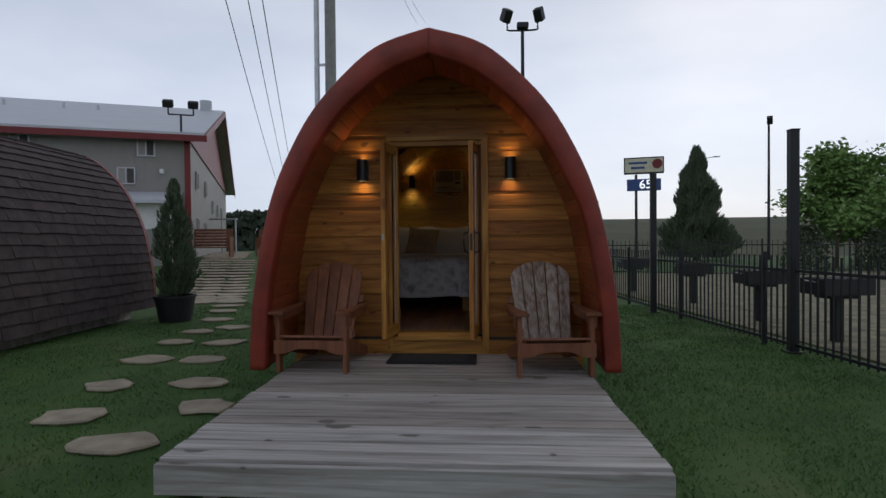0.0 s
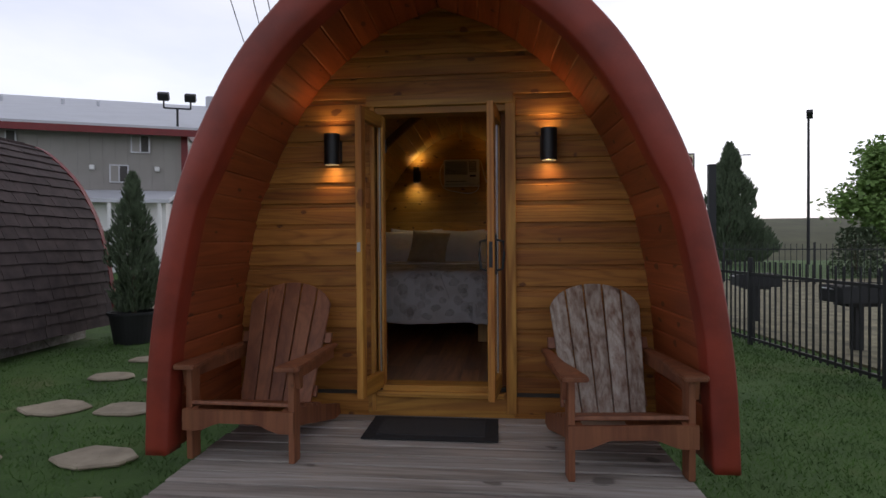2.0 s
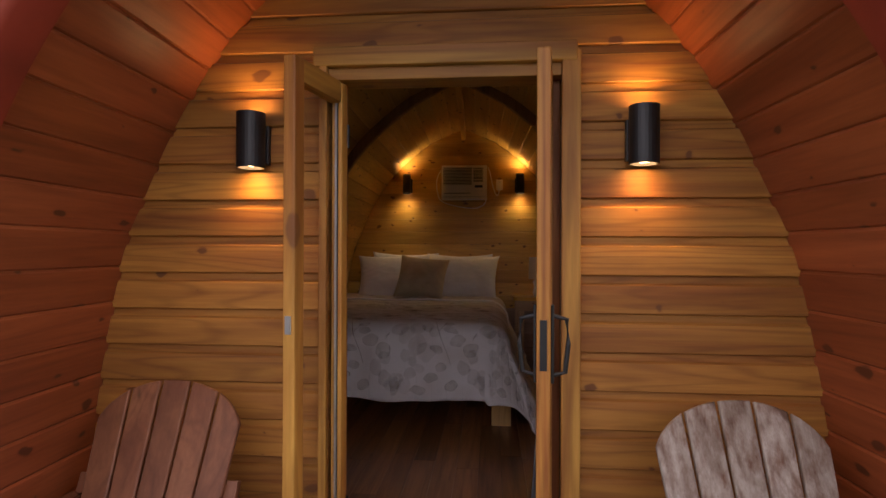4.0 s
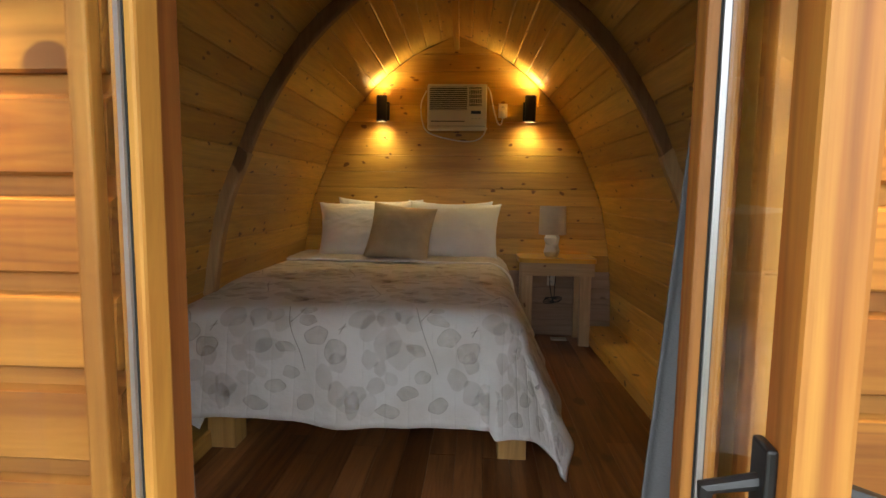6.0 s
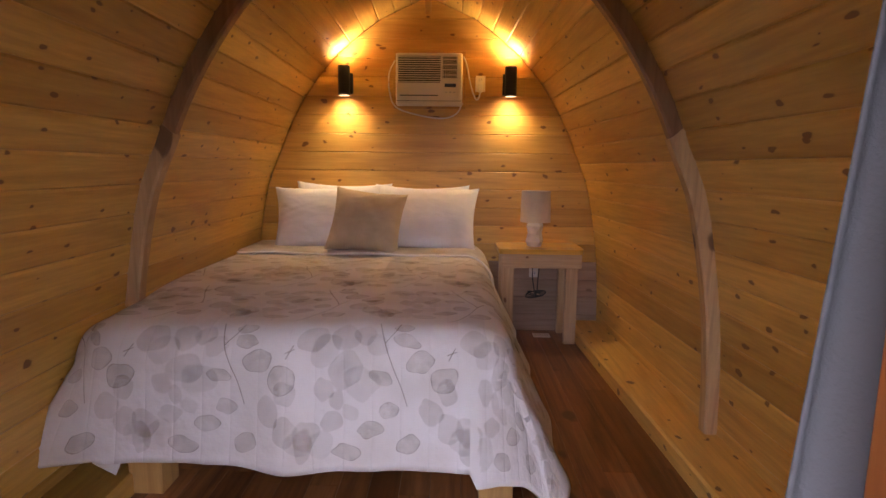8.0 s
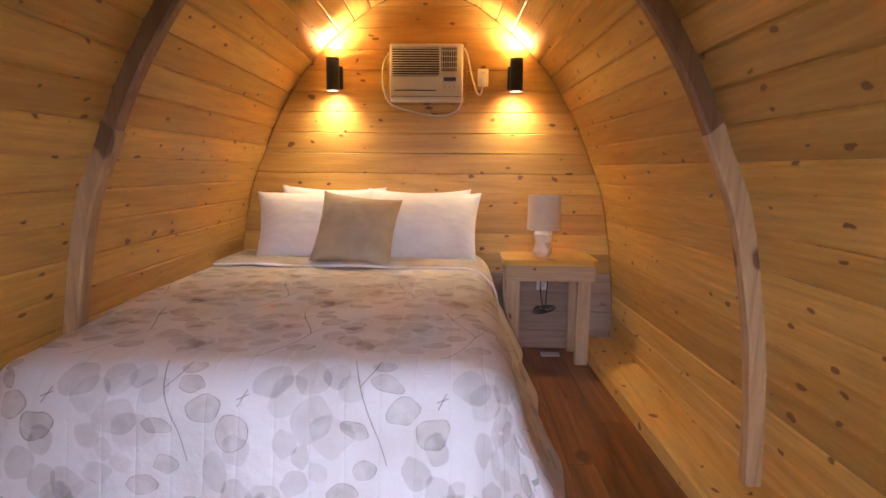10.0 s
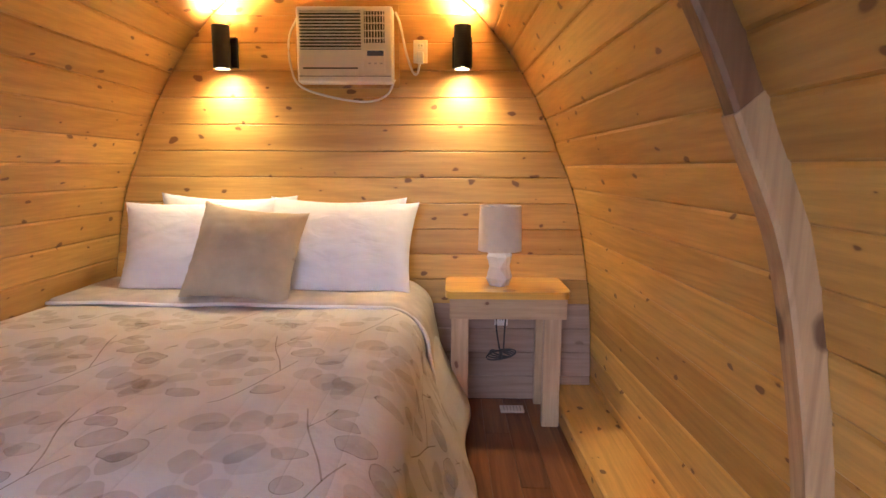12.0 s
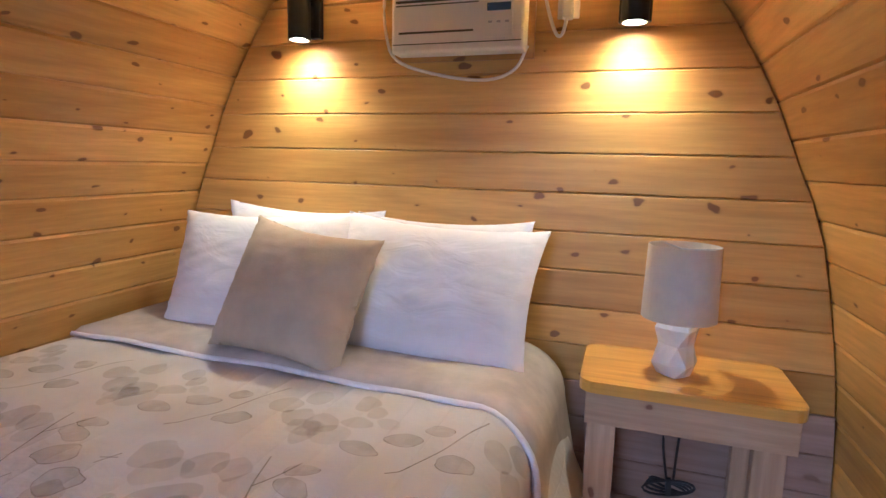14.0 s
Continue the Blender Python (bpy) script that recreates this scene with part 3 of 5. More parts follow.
            y = y1
        x += 0.125
    for s in (-1, 1):
        bm = bmesh.new()
        p = [(1.13, FLOOR), (1.13, FLOOR + 0.08), (1.14, FLOOR + 0.09), (1.375, FLOOR + 0.09), (1.375, FLOOR)]
        ring = [(centre(0.1) + s * a, 0.11, b) for a, b in p]
        prism(bm, ring, (centre(BACK) - centre(0.1), BACK - 0.11, 0))
        lone("wall_plate", bm, PINE_Y, "pale pine plate along the foot of the curved wall", "baseboard", kind="structure")
    # bent rib: a dark bent arch on two pale uprights
    rib = thing("arched_rib", "bent wooden rib, dark arch on two pale uprights", "rib", kind="structure")
    stand = lambda z: RIB_OUT[0] + (RIB_OUT[1] - RIB_OUT[0]) * min(1, max(0, (z - 0.4) / 1.2))
    inner = half([(x - stand(z) if x > 0.01 else 0, z - (0.05 * min(1, max(0, (z - 1) / 1.2)) if z > 1 else 0)) for x, z in INNER], 6)
    outer = half(grown(INNER, 0.004), 6)
    fi = [(-x, z) for x, z in inner] + [(x, z) for x, z in inner[-2::-1]]
    fo = [(-x, z) for x, z in outer] + [(x, z) for x, z in outer[-2::-1]]
    cut = next(k for k, p in enumerate(inner) if p[1] > 1.60)
    last = len(fi) - 1
    for nm, k0, k1, inset, material in (("rib_arch", cut - 2, last - cut + 2, 0.0, RIB), ("rib_upright", 0, cut, 0.006, RIB_PALE), ("rib_upright", last - cut, last, 0.006, RIB_PALE)):
        bm = bmesh.new()
        rings = []
        for (xi, zi), (xo, zo) in zip(fi[k0:k1 + 1], fo[k0:k1 + 1]):
            xi = xi - inset * (1 if xi > 0 else -1)
            y0, y1 = RIB_Y[0] - inset, RIB_Y[1] + inset
            rings.append([bm.verts.new((centre(2.16) + x, y, max(z, FLOOR + 0.09))) for x, z, y in ((xi, zi, y0 + 0.006), (xi, zi, y1 - 0.006), (xi + (xo - xi) * 0.15, zi + (zo - zi) * 0.15, y1), (xo, zo, y1), (xo, zo, y0), (xi + (xo - xi) * 0.15, zi + (zo - zi) * 0.15, y0))])
        for p, q in zip(rings, rings[1:]):
            for i in range(6):
                bm.faces.new((p[i], p[(i + 1) % 6], q[(i + 1) % 6], q[i]))
        bm.faces.new(rings[0])
        bm.faces.new(rings[-1][::-1])
        bmesh.ops.recalc_face_normals(bm, faces=bm.faces[:])
        part(nm, bm, material, rib, "pale lath" if inset else "dark bent arch")
    lone("ridge_beam", boxed((centre(2.05), 2.05, 2.70), (0.045, 3.88, 0.13), pose(0, 0, 0, 0, 0, 1.72), 0.004), PINE_Y, "slim pine ridge beam under the peak of the vault", "beam", kind="structure")


cabin()


# ---- doorway ----
def doorway():
    d = thing("door_1", "glazed double door of oiled wood, both leaves standing open", "door", kind="structure")
    L, R, T = -0.395, 0.405, 2.065
    for s, x in ((-1, L), (1, R)):
        part("jamb", boxed((x + s * 0.025, 0.068, T / 2 + 0.1), (0.05, 0.06, T - 0.2), None, 0.004), JAMB_RED, d)
        cw = 0.032 if s < 0 else 0.07
        part("casing", boxed((x + s * (0.044 + cw / 2), -0.038, T / 2 + 0.06), (cw, 0.03, T + 0.06), None, 0.005), OILED_Z, d)
    part("lintel", boxed(((L + R) / 2, 0.035, T + 0.03), (R - L + 0.1, 0.125, 0.06), None, 0.004), OILED_X, d)
    part("head_casing", boxed(((L + R) / 2, -0.04, T + 0.085), (R - L + 0.2, 0.034, 0.075), None, 0.005), OILED_X, d)
    part("threshold", boxed(((L + R) / 2, 0.03, FLOOR - 0.015), (R - L, 0.15, 0.05), None, 0.006), OILED_X, d)
    part("sill_board", boxed(((L + R) / 2, -0.03, 0.085), (R - L + 0.2, 0.03, 0.17), None, 0.004), OILED_X, d)
    part("step_board", boxed(((L + R) / 2, -0.055, 0.155), (R - L + 0.06, 0.05, 0.035), None, 0.006), OILED_X, d)
    w, t, z0, z1 = 0.372, 0.045, FLOOR - 0.005, 2.055
    for s, hx, turn in ((-1, L, 102.5), (1, R - 0.005, 83.0)):
        leaf = new("door_leaf")
        leaf.parent = d
        # local: +x from the hinge edge across the leaf
        leaf.matrix_basis = pose(hx, 0.014, 0, 0, 0, -turn if s < 0 else 180 + turn)
        for x in (0.024, w - 0.03):
            part("stile", boxed((x, 0, (z0 + z1) / 2), (0.048 if x < 0.1 else 0.06, t, z1 - z0), None, 0.006), OILED_Z, leaf)
        part("rail", boxed((w / 2, 0, z1 - 0.04), (w - 0.11, t, 0.08), None, 0.004), OILED_X, leaf)
        part("rail", boxed((w / 2, 0, z0 + 0.055), (w - 0.11, t, 0.11), None, 0.004), OILED_X, leaf)
        g = part("pane", boxed((w / 2 - 0.006, 0, (z0 + z1) / 2 + 0.015), (w - 0.10, 0.006, z1 - z0 - 0.17)), GLASS, leaf, "clear glass pane")
        g.visible_shadow = False
        for x in (0.052, w - 0.064):
            part("glazing_strip", boxed((x, 0, (z0 + z1) / 2 + 0.015), (0.006, 0.008, z1 - z0 - 0.19)), STEEL, leaf, "silver glazing strip")
        part("gasket", boxed((0.0485, 0, (z0 + z1) / 2 + 0.015), (0.002, 0.014, z1 - z0 - 0.19)), BLACK_RUBBER, leaf, "black glazing gasket")
        for z in (z0 + 0.2, z1 - 0.2):
            part("hinge", tubed((-0.004, -0.02 * s, z - 0.045), (-0.004, -0.02 * s, z + 0.045), 0.008), BLACK, leaf, "black hinge")
        if s > 0:
            for side in (1, -1):
                f = side * t / 2
                part("handle_plate", boxed((w - 0.04, f + side * 0.005, 1.11), (0.035, 0.01, 0.25), None, 0.003), BLACK, leaf, "black handle plate")
                bm = bmesh.new()
                path_tube(bm, [(w - 0.04, f + side * 0.008, 1.20), (w - 0.04, f + side * 0.05, 1.19), (w - 0.042, f + side * 0.055, 1.11), (w - 0.04, f + side * 0.045, 1.02), (w - 0.04, f + side * 0.008, 1.01)], 0.008)
                part("door_handle", bm, BLACK, leaf, "black pull handle")
            part("latch", boxed((w + 0.002, 0, 1.11), (0.004, 0.022, 0.16)), BLACK, leaf)
        else:
            part("strike", boxed((w + 0.002, 0, 1.16), (0.004, 0.022, 0.06)), STEEL, leaf)


doorway()


# ---- porch things ----
def sconce(x, y, zb, r, h, wall_y, up, down, color, label):
    """A can lamp that shines up and down the wall."""
    s = thing("wall_sconce", label, "wall lamp", "wall sconces", at=(x, wall_y, zb + h / 2))
    oy = y - wall_y
    bm = bmesh.new()
    lathe(bm, [(r * 0.86, -h / 2 + 0.03), (r * 0.86, -h / 2), (r, -h / 2), (r, h / 2), (r * 0.86, h / 2), (r * 0.86, h / 2 - 0.03)], 28, (0, oy, 0))
    part("can", bm, BLACK, s, smooth=False)
    part("wall_bracket", boxed((0, oy / 2, -0.01), (r * 1.1, abs(oy), h * 0.4), None, 0.004), BLACK, s)
    part("wall_plate", boxed((0, -0.015, -0.01), (0.105, 0.03, h * 0.72), None, 0.004), BLACK, s)
    for e in (-1, 1):
        part("bulb", tubed((0, oy, e * (h / 2 - 0.025)), (0, oy, e * (h / 2 - 0.012)), r * 0.8), BULB, s, "glowing warm bulb")
        spot("sconce_light", (x, y, zb + h / 2 + e * (h / 2 + 0.002)), (x, y + 0.001, zb + h / 2 + e * (h + 1)), up if e > 0 else down, color)


PORCH_WATTS, ROOM_WATTS = (1.0, 1.3), (2.45, 1.08)
for x in (-0.725, 0.735):
    sconce(x, -0.085, 1.72, 0.053, 0.21, -0.015, *PORCH_WATTS, AMBER, "black can wall lamp lit up and down beside the doorway")
for x in (-0.744, 0.501):
    sconce(x, BACK - 0.095, 2.03, 0.044, 0.215, BACK, *ROOM_WATTS, WARM, "black can wall lamp lit up and down beside the air conditioner")

bm = bmesh.new()
box(bm, (-0.02, -0.30, 0.007), (0.83, 0.42, 0.008), None, 0.003)
m = thing("doormat", "dark rubber doormat lying before the doorway", "mat")
part("border", bm, MATB, m)
part("ribbed_centre", boxed((-0.02, -0.30, 0.0125), (0.67, 0.29, 0.006), None, 0.002), plain("mat_fibre", (0.035, 0.035, 0.037), 0.95, vary=0.35, scale=80, relief=0.8, fine=200), m)


def adirondack(at, rz, wood_back, wood_seat, label):
    c = thing("adirondack_chair", label, "chair", "porch chairs", at=at, rz=rz)
    # local: front towards -y, feet of the front legs at y = 0
    for s in (-1, 1):
        part("front_leg", boxed((s * 0.295, 0.035, 0.255), (0.035, 0.085, 0.51), None, 0.006), wood_seat, c)
        bm = bmesh.new()
        prism(bm, [(s * 0.275, -0.01, 0.285), (s * 0.275, 0.05, 0.30), (s * 0.275, 0.86, 0.075), (s * 0.275, 0.88, 0.0), (s * 0.275, 0.76, 0.0), (s * 0.275, 0.02, 0.19)], (0.03 * -s, 0, 0))
        part("side_rail", bm, wood_seat, c)
        bm = bmesh.new()
        out = [(0.225, -0.07), (0.345, -0.07), (0.362, -0.045), (0.36, 0.10), (0.345, 0.40), (0.335, 0.66), (0.285, 0.66), (0.27, 0.30), (0.222, -0.02)]
        prism(bm, [(s * a, b, 0.508) for a, b in out], (0, 0, 0.026))
        bmesh.ops.bevel(bm, geom=bm.edges[:], offset=0.006, segments=2, affect="EDGES")
        part("armrest", bm, wood_seat, c)
        part("arm_rail", boxed((s * 0.30, 0.36, 0.475), (0.025, 0.56, 0.065)), wood_seat, c)
        bm = bmesh.new()
        prism(bm, [(s * 0.313, 0.0, 0.508), (s * 0.313, 0.07, 0.508), (s * 0.313, 0.055, 0.40), (s * 0.313, 0.02, 0.40)], (s * 0.025, 0, 0))
        part("arm_bracket", bm, wood_seat, c)
    for i in range(6):
        t = i / 5
        part("seat_slat", boxed((0, 0.035 + 0.42 * t, 0.305 - 0.115 * t), (0.56, 0.078, 0.022), pose(0, 0, 0, -15.5, 0, 0), 0.005), wood_seat, c)
    bm = bmesh.new()
    pts = [(-0.318, -0.034, 0.285), (0.318, -0.034, 0.285), (0.318, -0.034, 0.17), (0.24, -0.034, 0.17)]
    pts += [(0.24 - 0.48 * k / 14, -0.034, 0.17 + 0.045 * min(1, 1.6 * math.sin(math.pi * k / 14) ** 1.5)) for k in range(1, 15)]
    pts += [(-0.318, -0.034, 0.17)]
    prism(bm, pts, (0, 0.024, 0))
    part("front_apron", bm, wood_seat, c)
    tilt = radians(23)
    for i in range(5):
        xt = (i - 2) * 0.112
        bm = bmesh.new()
        crest = lambda x: 0.565 + 0.22 * math.sqrt(max(0.0, 1 - (x / 0.292) ** 2))
        ring = [(-0.043, 0.0), (0.043, 0.0)] + [(0.0515 * (1 - 2 * k / 8), crest(xt + 0.0515 * (1 - 2 * k / 8))) for k in range(9)]
        prism(bm, [(a, 0, b) for a, b in ring], (0, 0.02, 0))
        bmesh.ops.bevel(bm, geom=[e for e in bm.edges if abs(e.verts[0].co.y - e.verts[1].co.y) < 1e-6], offset=0.004, segments=1, affect="EDGES")
        for v in bm.verts:
            v.co.x += (i - 2) * (0.092 + 0.022 * v.co.z / 0.7)
        m = Matrix.Translation((0, 0.435, 0.20)) @ Matrix.Rotation(-tilt, 4, "X")
        bmesh.ops.transform(bm, matrix=m, verts=bm.verts[:])
        part("back_slat", bm, wood_back, c)
    for e, w in ((0.06, 0.50), (0.40, 0.60)):
        p = Vector((0, 0.435 + 0.02 + e * math.sin(tilt) + 0.022, 0.20 + e * math.cos(tilt)))
        part("back_rail", boxed(p, (w, 0.03, 0.07), pose(0, 0, 0, -23, 0, 0), 0.004), wood_seat, c)
    return c


adirondack((-1.005, -0.89, 0.0), -2, CHAIR_RED, CHAIR_RED, "red-brown wooden slatted lounge chair on the porch")
adirondack((1.05, -0.97, 0.0), 5, CHAIR_GREY, CHAIR_RED, "wooden slatted lounge chair with a weathered grey back")


# ---- bed ----
BX0, BX1, BY0, BY1, BZ = -1.41, 0.34, 1.60, BACK - 0.04, 0.90


def quilt_material():
    """White cotton quilted in bands, faintly mottled."""
    m, n, l, b = mat("leaf_print_quilt", 0.92)
    tc = n.new("ShaderNodeUVMap")
    v = tc.outputs["UV"]

    mottle = noise_node(n, l, v, 3.2, 2, 0.5)
    wash = ramp(n, [(0.42, (0.66, 0.63, 0.625)), (0.62, (0.59, 0.55, 0.53))])
    l.new(mottle, wash.inputs["Fac"])
    c = wash.outputs["Color"]

    def math_node(op, a, bb=None):
        x = n.new("ShaderNodeMath")
        x.operation = op
        for k, w in enumerate((a, bb)):
            if hasattr(w, "links"):
                l.new(w, x.inputs[k])
            elif w is not None:
                x.inputs[k].default_value = w
        return x.outputs[0]
    sp = n.new("ShaderNodeSeparateXYZ")
    l.new(v, sp.inputs[0])
    l.new(c, b.inputs["Base Color"])
    nz = n.new("ShaderNodeTexNoise")
    nz.inputs["Scale"].default_value, nz.inputs["Detail"].default_value = 16, 5
    l.new(v, nz.inputs["Vector"])
    chan = math_node("POWER", math_node("ABSOLUTE", math_node("SINE", math_node("MULTIPLY", sp.outputs["X"], math.pi / 0.105))), 0.35)
    rel = math_node("ADD", math_node("MULTIPLY", chan, 0.55), nz.outputs["Fac"])
    bump(n, l, b, rel, 0.5, 0.014)
    return m


QUILT = quilt_material()
REVERSE = plain("quilt_reverse", (0.52, 0.455, 0.40), 0.92, vary=0.16, scale=9, relief=0.4, fine=40)


def left_edge(y):
    """The quilt meets the curved wall at the head and falls free of it towards the foot."""
    return BX0 + 0.14 * min(1, max(0, (2.7 - y) / 1.1))


DROP_SIDE, DROP_FOOT, ROUND = 0.50, 0.44, 0.17
CLOTH = (BX0 - 0.05, BX1 + DROP_SIDE, BY1 - 0.12, BY0 - DROP_FOOT)


def draped(a, b):
    """Where the cloth's point (a, b) comes to lie: flat on top, rounded over the edges, hanging in waves."""
    rr = ROUND
    edge = left_edge(b) + 0.05
    dr, dl, df = max(0, a - BX1 + rr), max(0, edge - a), max(0, BY0 + rr - b)
    side = dr if dr > 0 else dl
    sgn = 1 if dr > 0 else -1
    d = (side ** 3.4 + df ** 3.4) ** (1 / 3.4)
    q = d / rr
    if q < math.pi / 2:
        out, down = rr * math.sin(q), rr * (1 - math.cos(q))
    else:
        fl = 0.48 if sgn > 0 and side > 0 else 0.2
        out, down = rr + fl * (d - rr * math.pi / 2), rr + 0.95 * (d - rr * math.pi / 2)
    th = math.atan2(df, side) if d > 0 else 0
    x, y = a, b
    if side > 0:
        x = (BX1 - rr if sgn > 0 else edge) + sgn * out * math.cos(th) ** 0.8
    if df > 0:
        y = BY0 + rr - out * math.sin(th) ** 0.8
    z = BZ - down
    if sgn < 0 and dl > 0:
        z = max(z, 0.42)
        # towards the foot the cloth falls in one slope, out to its spread corner
        w = min(1, df / 0.22)
        share = dl / (edge - CLOTH[0])
        x += (edge - share * (0.06 + 0.215 * down / 0.45) - x) * w
    hang = min(1, max(0, (d - rr) / 0.3))
    wave = 0.022 * hang * math.sin(8.5 * a + 3 * noise.noise((a * 2, 0, 5))) * (1 if df > side else 0) + 0.018 * hang * math.sin(9 * b + 1) * (0 if df > side else 1)
    if df >= side:
        y -= wave
    else:
        x += sgn * wave
    puff = 0.012 * (1 - hang) * noise.noise((a * 2.2, b * 2.2, 2)) + 0.006 * noise.noise((a * 7, b * 7, 3))
    z += puff + 0.012 * hang * math.sin(5.5 * a + 0.6)
    return Vector((x, y, z))


def quilt():
    """The quilt, draped over mattress and foot, its corner hanging in a fold."""
    bm = bmesh.new()
    uvl = bm.loops.layers.uv.new("UVMap")
    rr = ROUND
    na, nb = 110, 120
    a0, a1, b0, b1 = CLOTH
    grid, uv = [], {}
    for j in range(nb + 1):
        row = []
        for i in range(na + 1):
            a, b = a0 + (a1 - a0) * i / na, b0 + (b1 - b0) * j / nb
            v = bm.verts.new(draped(a, b))
            uv[v] = (a, b)
            row.append(v)
        grid.append(row)
    for p, q in zip(grid, grid[1:]):
        for i in range(na):
            f = bm.faces.new((p[i], p[i + 1], q[i + 1], q[i]))
            f.smooth = True
            for lp in f.loops:
                lp[uvl].uv = uv[lp.vert]
    bmesh.ops.recalc_face_normals(bm, faces=bm.faces[:])
    whole = thing("quilt", "white quilt printed with grey-beige leaves draped over the bed", "bedspread")
    q = part("cover", bm, QUILT, whole)
    s = q.modifiers.new("thickness", "SOLIDIFY")
    s.thickness, s.offset = 0.014, -1
    # the head end turned back, with a plump hem
    bm = bmesh.new()
    uvl = bm.loops.layers.uv.new("UVMap")
    rows, uv = [], {}
    for j in range(15):
        row = []
        for i in range(65):
            a = BX0 + 0.01 + (BX1 + 0.36 - BX0) * i / 64
            hem = 3.40 - 0.03 * (a + 1.4) + 0.012 * noise.noise((a * 4, 0, 7)) - (0.25 * max(0, a - 0.2))
            b = hem + (3.92 - hem) * j / 14
            dr = max(0, a - BX1 + rr)
            qq = dr / rr
            out, down = (rr * math.sin(qq), rr * (1 - math.cos(qq))) if qq < math.pi / 2 else (rr + 0.2 * (dr - rr * math.pi / 2), rr + 0.97 * (dr - rr * math.pi / 2))
            x = a if dr == 0 else BX1 - rr + out + 0.016 * min(1, qq)
            z = BZ - down + 0.028 * (1 - 0.4 * min(1, qq)) + 0.008 * noise.noise((a * 3, b * 3, 9))
            if j == 0:
                z -= 0.016
            v = bm.verts.new((x, b, z))
            uv[v] = (a, 2 * 3.4 - b)
            row.append(v)
        rows.append(row)
    for p, r2 in zip(rows, rows[1:]):
        for i in range(64):
            f = bm.faces.new((p[i], p[i + 1], r2[i + 1], r2[i]))
            f.smooth = True
            for lp in f.loops:
                lp[uvl].uv = uv[lp.vert]
    pts = [v.co.copy() - Vector((0, 0, 0.002)) for v in rows[0]]
    bmesh.ops.recalc_face_normals(bm, faces=bm.faces[:])
    fold = part("turned_back_fold", bm, REVERSE, whole, "beige mottled reverse of the quilt")
    s = fold.modifiers.new("thickness", "SOLIDIFY")
    s.thickness, s.offset = 0.014, -1
    part("hem", path_tube(bmesh.new(), pts, 0.009, 8), LINEN, whole, "white bound hem", smooth=True)
    leaf_print(whole)
    return whole


def print_material(name, color, cover, vary):
    """Thin fabric ink: the cloth shows through it."""
    m, n, l, b = mat(name, 0.92)
    b.inputs["Base Color"].default_value = (*color, 1)
    mix, tr = n.new("ShaderNodeMixShader"), n.new("ShaderNodeBsdfTransparent")
    r = ramp(n, [(0.35, (cover * (1 - vary),) * 3), (0.65, (min(1, cover * (1 + vary)),) * 3)])
    l.new(noise_node(n, l, mapped(n, l), 16.0, 6, 0.65), r.inputs["Fac"])
    l.new(r.outputs["Color"], mix.inputs[0])
    l.new(tr.outputs[0], mix.inputs[1])
    l.new(b.outputs[0], mix.inputs[2])
    l.new(mix.outputs[0], n["Material Output"].inputs["Surface"])
    return m


# one sprig of the print: leaf middles, half sizes and turn, in centimetres and degrees from the stem's fork
OLIVE_LEAVES = [(4.4, 16.6, 4.8, 4.2, 10), (13.6, 10.0, 4.8, 4.6, 30), (-10.0, 10.9, 4.2, 2.5, -15), (-7.0, -1.3, 3.4, 2.9, 0), (0.5, -14.6, 4.3, 3.4, 20), (-14.0, -8.6, 4.5, 3.1, 10), (-22.6, -16.6, 4.8, 2.8, -10), (-0.7, 24.6, 4.5, 2.6, -20), (-1.8, 30.3, 3.5, 2.3, 10)]
GREY_LEAVES = [(14.6, 5.3, 3.5, 4.5, 0), (-22.6, 13.3, 5.4, 6.6, -40), (-31.0, 6.6, 3.2, 4.4, 10), (-26.0, 2.4, 2.3, 3.8, 0), (8.6, -2.0, 3.9, 5.2, 20), (-35.6, 25.0, 5.2, 5.4, 0), (-23.5, 26.0, 4.6, 5.6, 0), (-16.4, 26.6, 3.8, 4.2, 0), (-28.0, -5.4, 4.0, 3.3, 0), (15.6, -8.0, 4.0, 5.5, 10), (22.0, -14.0, 2.9, 6.2, 0), (-37.0, -9.0, 4.4, 5.4, 20)]
STEMS = [[(-9.3, -22), (-4, -12), (0, 0), (3.4, 8)], [(0, 0), (-2.6, 8), (-6, 16), (-8.6, 22.6), (-11.3, 33)], [(-8.6, 22.6), (-5, 28), (-3.2, 33)], [(15.0, 17), (17.5, 22)], [(14.5, 19), (18.0, 20.5)], [(-12, -24), (-9.3, -22)]]


